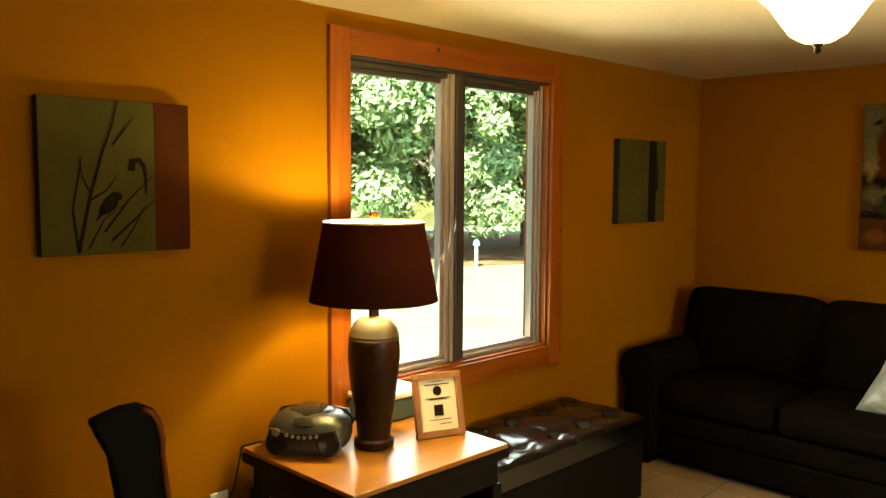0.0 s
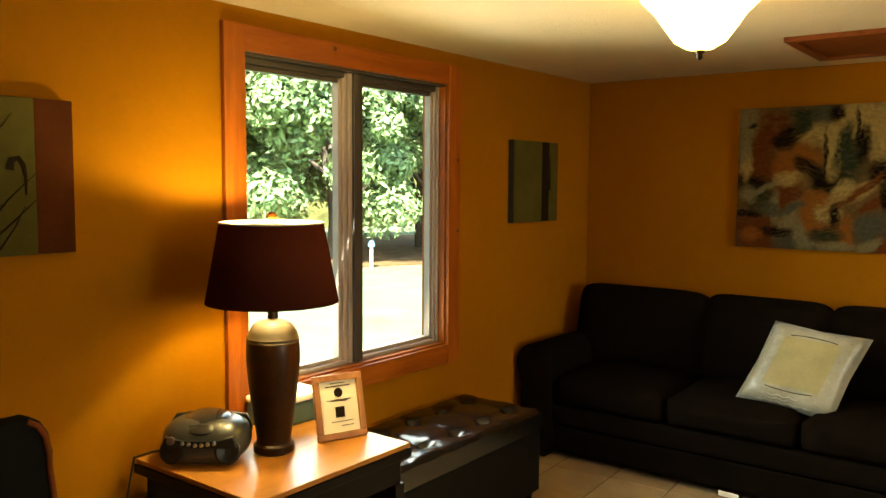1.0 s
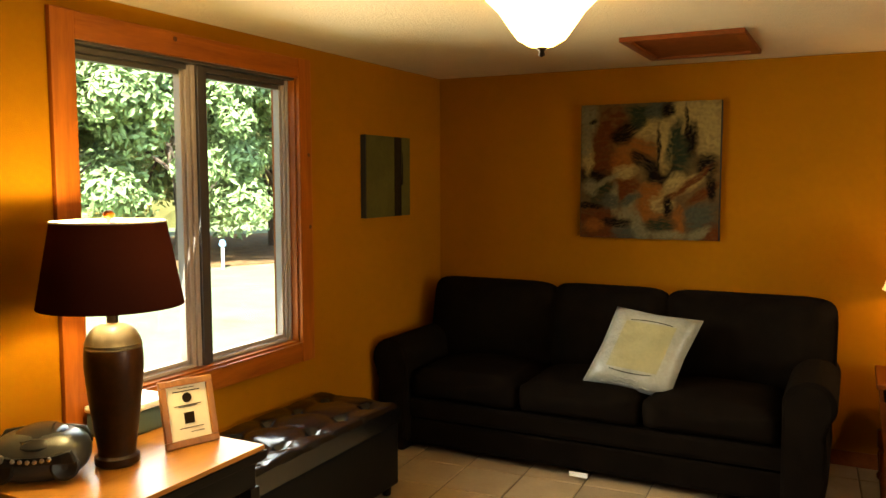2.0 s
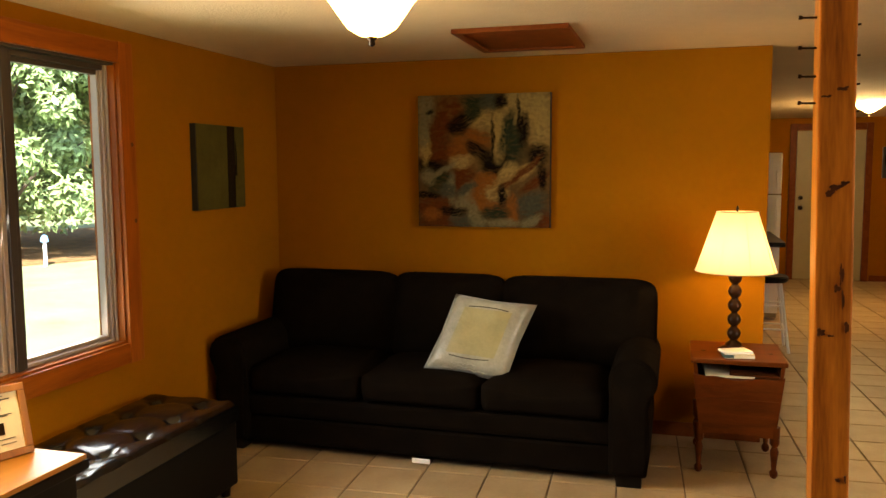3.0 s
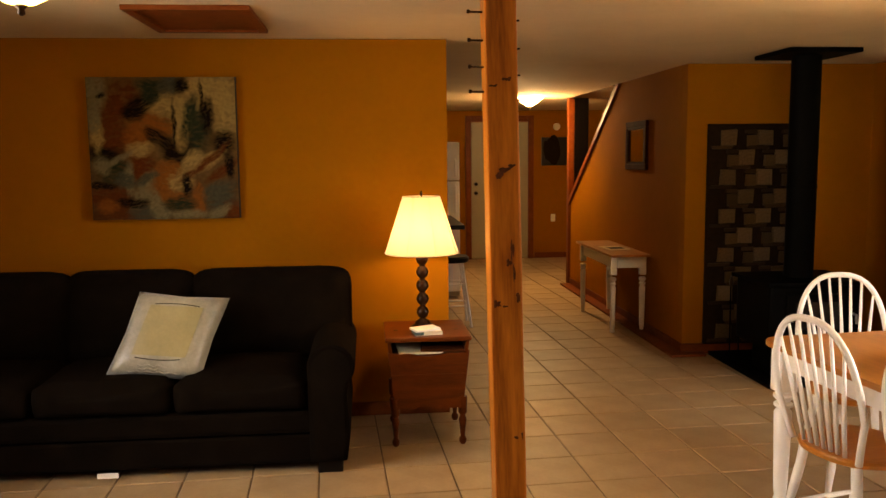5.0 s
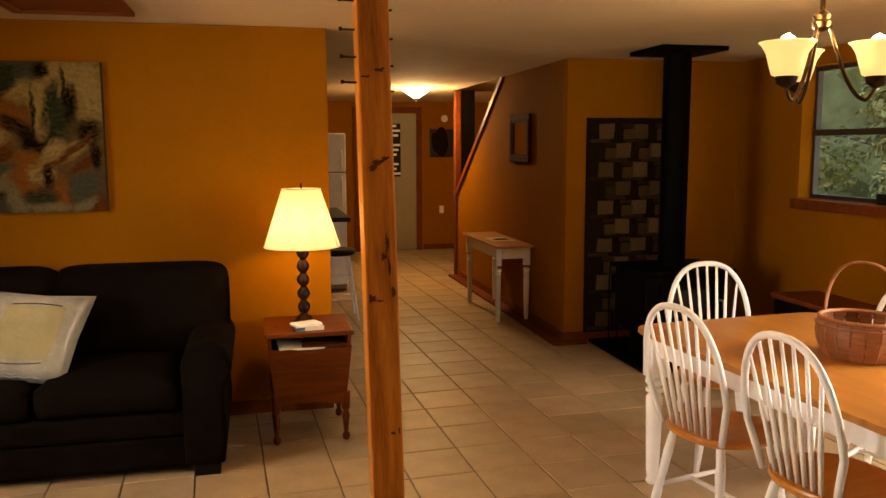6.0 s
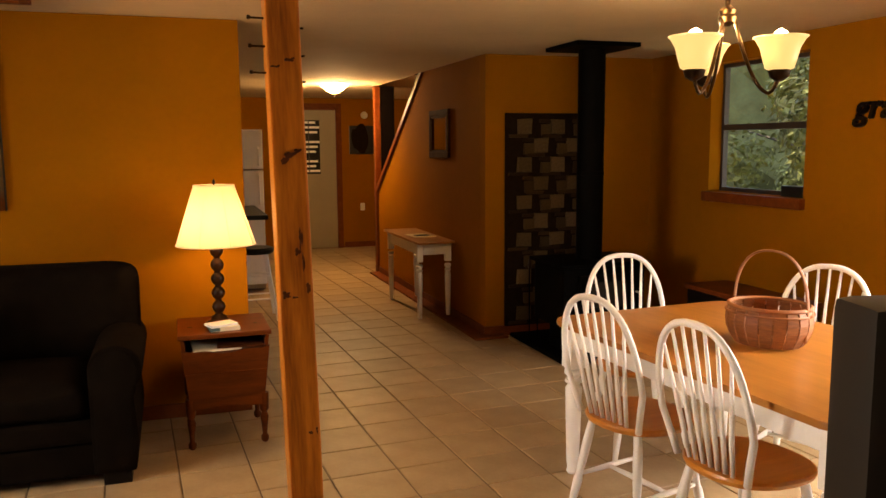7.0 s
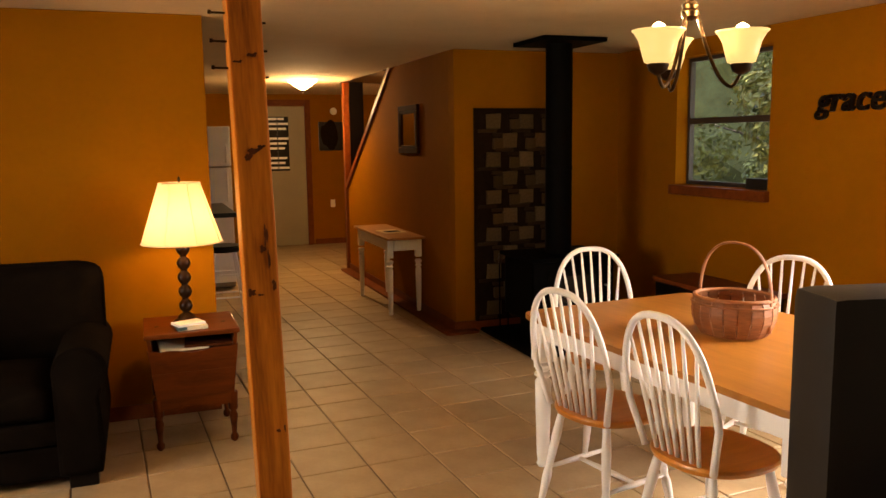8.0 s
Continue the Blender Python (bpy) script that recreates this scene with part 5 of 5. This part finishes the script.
part("mirror_glass", box(-0.20, 0.20, -0.012, -0.008, -0.145, 0.145), material("mirror_silver", (0.75, 0.75, 0.75), 0.05, metal=1.0, vary=0.02), mi)

txt = bpy.data.curves.new("wall_word", "FONT")
txt.space_character = 1.08
txt.body, txt.size, txt.extrude, txt.offset, txt.shear = "grace", 0.205, 0.012, 0.0035, 0.25
txt.align_x = "LEFT"
tmp = new("wall_word_curve", txt)
bpy.context.view_layer.update()
word_mesh = bpy.data.meshes.new_from_object(tmp.evaluated_get(bpy.context.evaluated_depsgraph_get()))
bpy.data.objects.remove(tmp)
word = tagged(new("wall_word", word_mesh), "black cut-out word sign reading grace on the wall", "sign")
word_mesh.materials.clear()
word_mesh.materials.append(BLACKWOOD)
word.matrix_basis = pose(EX - 0.014, -0.965, 1.70, 90, 0, -90)

bx = thing("firewood_chest", (6.36, -0.33, 0), "low dark wooden chest against the wall below the window", "chest")
part("body", box(-0.17, 0.17, -0.45, 0.45, 0.0, 0.52), BLACKWOOD, bx, bevel=0.006)
part("lid", box(-0.19, 0.185, -0.47, 0.47, 0.521, 0.555), TRIM, bx, bevel=0.006)
for z in (0.30, 0.39, 0.48):
    part("slat", box(-0.178, -0.171, -0.44, 0.44, z - 0.035, z + 0.035), BLACKWOOD, bx, bevel=0.003)

wb = thing("window_box", (EX + 0.06, -0.44, EZ0), "small black box standing on the window sill", "box")
part("case", box(-0.045, 0.035, -0.10, 0.10, 0, 0.075), BLACKP, wb, bevel=0.006)


def recliner():
    e = thing("armchair", (4.62, -3.66, 0), "tall dark grey upholstered armchair beside the dining table", "armchair", turn=-14)
    part("base", box(-0.40, 0.40, -0.40, 0.42, 0.06, 0.40), GREYV, e, bevel=0.03)
    bk = part("back", box(-0.42, 0.42, 0.24, 0.44, 0.30, 1.165), GREYV, e, smooth="auto", bevel=0.035)
    part("seat", block_cushion(0.58, 0.62, 0.14, 0.05, 0.02), GREYV, e, smooth=True).location = (0, -0.08, 0.40)
    for s in (-1, 1):
        part("arm", box(s * 0.36 - 0.085, s * 0.36 + 0.085, -0.42, 0.235, 0.12, 0.62), GREYV, e, bevel=0.035)
        for y in (-0.34, 0.36):
            part("foot", box(s * 0.34 - 0.03, s * 0.34 + 0.03, y - 0.03, y + 0.03, 0, 0.06), BLACKWOOD, e)


recliner()


def dark_chair():
    """Faces local -y; its back stands at local y 0.2."""
    e = thing("leather_chair", (0.60, -4.075, 0), "dark brown side chair with a rounded wooden-edged back", "chair")
    o = [(-0.02, 0.44), (0.12, 0.44), (0.102, 0.70), (0.086, 0.80), (0.076, 0.90), (0.077, 0.95), (0.070, 0.995), (0.050, 1.028), (0.022, 1.043), (-0.02, 1.041), (-0.06, 1.032), (-0.098, 1.024), (-0.10, 1.008), (-0.076, 0.982), (-0.055, 0.92), (-0.030, 0.81)]
    part("backrest", prism(o, "x", -0.02, 0.03), CHAIRCLOTH, e, bevel=0.008)
    part("seat", block_cushion(0.42, 0.40, 0.08, 0.04, 0.02), CHAIRCLOTH, e, smooth=True).location = (0.24, 0.06, 0.38)
    part("frame", box(-0.02, 0.44, -0.13, 0.25, 0.31, 0.38), BLACKWOOD, e, bevel=0.01)
    part("back_edge", tube([(0.032, 0.108, 0.44), (0.032, 0.090, 0.70), (0.032, 0.068, 0.90), (0.032, 0.066, 0.95), (0.032, 0.058, 0.99), (0.032, 0.042, 1.018), (0.032, 0.018, 1.032)], 0.008, 8), TRIM, e, smooth=True)
    for x in (0.0, 0.42):
        for y in (-0.11, 0.23):
            part("leg", tube([(x, y, 0.31), (x, y * 1.05, 0)], [0.022, 0.015], 10), BLACKWOOD, e)


dark_chair()

# stairs: sloping rail, newel, steps
rail = thing("stair_rail", (SX + 0.06, 0, 0), "varnished pine cap rail on the sloping stair wall", "rail")
part("cap", prism([(SY0 - 0.05, H - 0.002), (SY0 + 0.06, H - 0.002), (SY1 + 0.03, 1.06), (SY1 + 0.03, 0.985)], "x", -0.085, 0.085), TRIM, rail, bevel=0.004)
newel = thing("newel_post", (SX + 0.06, SY1 + 0.11, 0), "varnished pine newel post from floor to ceiling", "post")
part("shaft", box(-0.075, -0.005, -0.05, 0.05, 0, H), TRIM, newel, bevel=0.005)
part("inner_board", box(-0.003, 0.17, -0.045, 0.045, 0.9, H), BLACKWOOD, newel, bevel=0.003)
steps = thing("staircase", (5.68, 0, 0), "dark wooden staircase climbing behind the sloping wall", "stairs")
for k in range(9):
    y = 4.72 - 0.25 * k
    part("tread", box(-0.50, 0.50, y - 0.27, y, 0.185 * (k + 1) - 0.035, 0.185 * (k + 1)), BLACKWOOD, steps, bevel=0.004)
    part("riser", box(-0.50, 0.50, y - 0.022, y - 0.004, 0.185 * k, 0.185 * (k + 1) - 0.036), BLACKWOOD, steps)


def hall_door():
    e = new("door_1")
    structure(e, "cream exterior door with a small blinded window in dark red casing", "door")
    x0, x1, y = 4.17, 5.05, NY - 0.001
    part("leaf", box(x0 + 0.004, x1 - 0.004, y - 0.04, y, 0.01, 2.09), DOORP, e, bevel=0.003)
    for b in ((x0 - 0.085, x0, y - 0.05, y, 0, 2.19), (x1, x1 + 0.085, y - 0.05, y, 0, 2.19), (x0 + 0.001, x1 - 0.001, y - 0.05, y, 2.10, 2.19)):
        part("casing", box(*b), TRIM, e, bevel=0.004)
    lite = part("lite_frame", box(4.42, 4.84, y - 0.05, y - 0.041, 1.10, 1.98), DOORP, e, bevel=0.003)
    part("pane", box(4.46, 4.80, y - 0.055, y - 0.051, 1.14, 1.94), SMOKE, lite)
    for k in range(11):
        z = 1.17 + 0.072 * k
        if k % 4 != 3:
            part("blind_slat", box(4.465 + 0.02 * (k % 3), 4.795 - 0.03 * ((k * 2) % 3), y - 0.066, y - 0.0555, z, z + 0.032), WHITE, lite)
    part("muntin", box(4.625, 4.64, y - 0.07, y - 0.0665, 1.14, 1.94), BLACKP, lite)
    for z in (1.02, 1.16):
        part("knob", lathe([(0.03, 0), (0.03, 0.01), (0.014, 0.02), (0.028, 0.04), (0.024, 0.06), (0.006, 0.066)], 16), BRONZE, e, smooth=True).matrix_basis = pose(x0 + 0.07, y - 0.04, z, 90, 0, 0)


hall_door()
cr = thing("coat_rack", (5.50, NY - 0.001, 1.66), "dark picture with hanging shapes on the far wall", "picture")
part("board", box(-0.24, 0.27, -0.03, 0, -0.23, 0.20), BLACKP, cr, bevel=0.006)
blob(-0.08, 0.0, 0.13, 0.22, 0, INK, cr, "dark_shape", y=-0.045)
ot = thing("wall_outlet", (5.45, NY - 0.001, 0.62), "small cream wall outlet plate", "outlet")
part("plate", box(-0.035, 0.035, -0.008, 0, -0.057, 0.057), PAPER, ot, bevel=0.003)
th = thing("smoke_alarm", (5.50, NY - 0.001, 2.02), "round cream alarm on the hall wall", "alarm")
part("case", lathe([(0.055, 0), (0.05, 0.03), (0.01, 0.036)], 24), PAPER, th, smooth="auto").matrix_basis = pose(0, 0, 0, 90, 0, 0)
ot2 = thing("wall_outlet", (0.001, -3.498, 0.432), "cream wall outlet plate near the end table", "outlet", turn=90)
part("plate", box(-0.035, 0.035, -0.008, 0, -0.057, 0.057), PAPER, ot2, bevel=0.003)

# kitchen glimpsed past the partition
fr = thing("refrigerator", (3.30, 4.35, 0), "cream white refrigerator with a freezer door on top", "refrigerator")
part("cabinet", box(-0.33, 0.30, -0.28, 0.35, 0.02, 1.74), DOORP, fr, bevel=0.01)
part("freezer_door", box(-0.33, 0.30, -0.35, -0.285, 1.32, 1.735), WHITE, fr, bevel=0.012)
part("fridge_door", box(-0.33, 0.30, -0.35, -0.285, 0.08, 1.305), WHITE, fr, bevel=0.012)
for z0, z1 in ((1.36, 1.55), (0.95, 1.27)):
    part("handle", tube([(0.25, -0.352, z0), (0.25, -0.385, z0 + 0.02), (0.25, -0.385, z1 - 0.02), (0.25, -0.352, z1)], 0.009, 8), WHITE, fr)
bar = thing("breakfast_bar", (3.02, 2.9, 0), "dark breakfast bar counter", "counter")
part("worktop", box(-0.75, 0.43, -0.62, 0.62, 0.93, 0.97), BLACKWOOD, bar, bevel=0.006)
part("carcass", box(-0.70, 0.15, -0.58, 0.58, 0, 0.929), TRIM, bar)


def stool():
    e = thing("bar_stool", (3.36, 2.62, 0), "white metal bar stool with dark round seat at the counter", "stool")
    part("seat", lathe([(0.15, 0.60), (0.165, 0.62), (0.165, 0.64), (0.15, 0.655)], 24), BLACKWOOD, e, smooth="auto")
    for sx in (-1, 1):
        for sy in (-1, 1):
            part("leg", tube([(sx * 0.09, sy * 0.09, 0.60), (sx * 0.165, sy * 0.165, 0)], 0.013, 8), WHITE, e)
    for z, r in ((0.20, 0.14), (0.40, 0.117)):
        for a, b in (((-1, -1), (1, -1)), ((1, -1), (1, 1)), ((1, 1), (-1, 1)), ((-1, 1), (-1, -1))):
            part("rung", tube([(a[0] * r, a[1] * r, z), (b[0] * r, b[1] * r, z)], 0.008, 8), WHITE, e)
    return e


stool()

# ---- outdoors ----
GZ = -0.35
gb = bmesh.new()
bmesh.ops.create_grid(gb, x_segments=60, y_segments=60, size=400)
for v in gb.verts:
    r = math.hypot(v.co.x, v.co.y)
    v.co.z = GZ - 0.002 + (0.0 if r < 60 else 0.02 * (r - 60) * (0.5 + 0.5 * noise.noise(v.co * 0.01)))
ground = structure(obj("ground", gb, LAWN), "sunlit lawn reaching to the woods", "ground")


def tree(at, height, spread, mat, seed, leaves, low=0.25, leaf=0.09):
    e = thing("tree", at, "leafy broad deciduous tree at the edge of the lawn", "tree", "trees outside")
    rs = random.Random(seed)
    pts = [(0.15 * rs.uniform(-1, 1) * k, 0.15 * rs.uniform(-1, 1) * k, height * 0.62 * k / 5) for k in range(6)]
    bm = tube(pts, [0.16, 0.14, 0.12, 0.10, 0.07, 0.03], 10)
    tips = []
    for k in range(11):
        a, z0 = k * 2.4 + rs.random(), height * (0.10 + 0.045 * k)
        r = spread * rs.uniform(0.5, 0.95)
        tip = (r * math.cos(a), r * math.sin(a), z0 + height * rs.uniform(0.12, 0.3))
        tube([(0, 0, z0), (tip[0] * 0.5, tip[1] * 0.5, z0 + (tip[2] - z0) * 0.65), tip], [0.06, 0.035, 0.012], 6, bm)
        tips.append(Vector(tip))
    part("trunk", bm, BARK, e)
    clumps = []
    for k in range(46):
        u, a = rs.uniform(low, 1.0), rs.uniform(0, 2 * math.pi)
        prof = math.sin(math.pi * min(1, (u - low) / (1 - low) * 0.80 + 0.20)) ** 0.6
        r = spread * prof * math.sqrt(rs.uniform(0.3, 1.0))
        clumps.append((Vector((r * math.cos(a), r * math.sin(a), u * height)), rs.uniform(0.35, 0.8) * spread * 0.36))
    verts, faces = [], []
    for k in range(leaves):
        c, r = clumps[k % len(clumps)]
        d = Vector((rs.gauss(0, 1), rs.gauss(0, 1), rs.gauss(0, 0.8))).normalized()
        p = c + d * r * rs.uniform(0.45, 1.1)
        nrm = (d + Vector((rs.gauss(0, 0.5), rs.gauss(0, 0.5), 0.5 + rs.gauss(0, 0.4)))).normalized()
        s = nrm.orthogonal().normalized()
        s = Matrix.Rotation(rs.uniform(0, 6.28), 3, nrm) @ s
        t = nrm.cross(s)
        q = leaf * rs.uniform(0.6, 1.3)
        i = len(verts)
        verts += [p - s * q, p + t * q * 0.45 + nrm * q * 0.12, p + s * q, p - t * q * 0.45 + nrm * q * 0.12]
        faces.append((i, i + 1, i + 2, i + 3))
    me = bpy.data.meshes.new("crown")
    me.from_pydata(verts, [], faces)
    me.materials.append(mat)
    cr = new("crown", me)
    cr.parent = e
    return e


for i, (x, y, h, s) in enumerate(((-13.2, 6.6, 7.0, 2.8), (-11.9, 9.4, 7.4, 2.7), (-10.9, 12.4, 7.0, 2.8), (-14.6, 4.2, 7.0, 2.7), (-14.6, 10.4, 9.0, 3.2), (-12.6, 13.8, 9.0, 3.2), (-15.6, 7.0, 9.0, 3.2), (-9.6, 15.2, 7.5, 2.8))):
    tree((x, y, GZ), h, s, LEAF, 10 + i, 24000, low=0.155, leaf=0.105)
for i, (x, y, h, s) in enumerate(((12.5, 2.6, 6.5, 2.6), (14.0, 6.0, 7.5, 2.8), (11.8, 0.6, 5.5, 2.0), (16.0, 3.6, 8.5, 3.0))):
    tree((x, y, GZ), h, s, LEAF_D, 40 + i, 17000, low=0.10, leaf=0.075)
soil = structure(obj("flower_bed", prism([(-13.4, 2.0), (-7.2, 14.5), (-14, 22), (-22, 8)], "z", GZ - 0.05, GZ + 0.03), SOIL), "dark shaded ground below the trees", "ground")
for nm, x in (("backdrop_west", -22.0), ("backdrop_east", 22.0)):
    bm = bmesh.new()
    cols = [[bm.verts.new((x + 1.2 * noise.noise(Vector((j * 0.7, k * 0.7, x))), -24 + j * 2.0, GZ + k * 1.1 + (0.9 * noise.noise(Vector((j * 0.8, 0, x))) if k == 9 else 0))) for k in range(10)] for j in range(31)]
    for a, b in zip(cols, cols[1:]):
        for k in range(9):
            bm.faces.new((a[k], a[k + 1], b[k + 1], b[k]))
    structure(obj(nm, bm, WOODS), "dark far woods", "backdrop")
bh = thing("garden_marker", (-9.76, 8.55, GZ), "white garden post with a pale blue cap on the lawn", "post")
part("stake", lathe([(0.035, 0), (0.035, 0.50)], 12), WHITE, bh)
part("cap", lathe([(0.075, 0.50), (0.075, 0.56), (0.05, 0.62), (0.01, 0.64)], 16), material("pale_blue_paint", (0.16, 0.36, 0.62), 0.4), bh, smooth="auto")


# ---- small pieces last: stones behind the stove, floor tiles ----
panel = structure(obj("stone_panel", box(5.215, 5.93, FY - 0.03, FY - 0.002, 0.08, 1.81), MORTAR), "patchwork stone panel behind the stove", "wall")
rs = random.Random(9)
stone_meshes = []
for k in range(6):
    bm = box(-0.5, 0.5, -0.022, 0, -0.5, 0.5)
    for v in bm.verts:
        v.co.x += rs.uniform(-0.05, 0.05)
        v.co.z += rs.uniform(-0.05, 0.05)
        if v.co.y < -0.01:
            v.co.x *= 0.93
            v.co.z *= 0.93
    bmesh.ops.recalc_face_normals(bm, faces=bm.faces)
    me = bpy.data.meshes.new("stone")
    bm.to_mesh(me)
    bm.free()
    me.materials.append(STONE)
    stone_meshes.append(me)
PALE = material("tan_stone", (0.10, 0.062, 0.026), 0.85, vary=0.3, scale=9, bump=0.5, bump_scale=40, random=0.3, spec=0.15)
MIDST = material("brown_stone", (0.058, 0.033, 0.012), 0.85, vary=0.3, scale=9, bump=0.5, bump_scale=40, random=0.4, spec=0.15)
pale_meshes, mid_meshes = [], []
for me in stone_meshes[:3]:
    for mat, pool in ((PALE, pale_meshes), (MIDST, mid_meshes)):
        c = me.copy()
        c.materials.clear()
        c.materials.append(mat)
        pool.append(c)
PITCH, ROW = 0.293, 0.152
for j in range(12):
    z = 0.095 + ROW * (j + 0.5)
    if z > 1.74:
        continue
    for i in range(-1, 4):
        x = 5.24 + PITCH * (i + (0.5 if j % 2 else 0.0))
        for pool, dx, dz, w, h in ((pale_meshes, 0.135, 0.014, 0.135, 0.122), (mid_meshes, 0.028, -0.012, 0.092, 0.095), (stone_meshes, 0.082, -0.062, 0.175, 0.028), (stone_meshes, 0.02, 0.058, 0.10, 0.03)):
            cx, cz = x + dx, z + dz
            if not (5.222 + w / 2 < cx < 5.925 - w / 2 and 0.085 + h / 2 < cz < 1.805 - h / 2):
                continue
            st = new("stone", rs.choice(pool))
            st.parent = panel
            st.matrix_basis = Matrix.Translation((cx, FY - 0.0305, cz)) @ Matrix.Diagonal((w * rs.uniform(0.9, 1.0), rs.uniform(0.5, 1.2), h * rs.uniform(0.9, 1.0), 1))

T = 0.331
TA = radians(2.8)
bm = box(-T / 2 + 0.004, T / 2 - 0.004, -T / 2 + 0.004, T / 2 - 0.004, -0.0055, 0)
bmesh.ops.bevel(bm, geom=[e for e in bm.edges if all(v.co.z > -0.001 for v in e.verts)], offset=0.003, segments=1, affect="EDGES")
tile_mesh = bpy.data.meshes.new("floor_tile")
bm.to_mesh(tile_mesh)
bm.free()
tile_mesh.materials.append(TILE)
verts, faces = [], []
count = 0
for i in range(-13, 13):
    for j in range(-20, 29):
        u, v = T * (i + 0.5), T * (j + 0.5)
        x, y = 3.985 + u * math.cos(TA) - v * math.sin(TA), -1.143 + u * math.sin(TA) + v * math.cos(TA)
        if not (-0.1 < x < 6.9 and SY - 0.1 < y < NY + 0.1):
            continue
        if 2.3 < x < 5.2 and -3.0 < y < 5.0 and count < 300:
            tl = new("tile", tile_mesh)
            tl.parent = floor
            tl.matrix_basis = pose(x, y, 0.0004 * rs.uniform(-1, 1), 0, 0, 2.8)
            count += 1
        else:
            n0 = len(verts)
            for v in tile_mesh.vertices:
                verts.append((v.co.x * math.cos(TA) - v.co.y * math.sin(TA) + x, v.co.x * math.sin(TA) + v.co.y * math.cos(TA) + y, v.co.z))
            faces += [tuple(n0 + q for q in p.vertices) for p in tile_mesh.polygons]
me = bpy.data.meshes.new("tile_field")
me.from_pydata(verts, [], faces)
me.materials.append(TILE_FAR)
tf = tagged(new("tile_field", me), kind="stuff")
tf.parent = floor
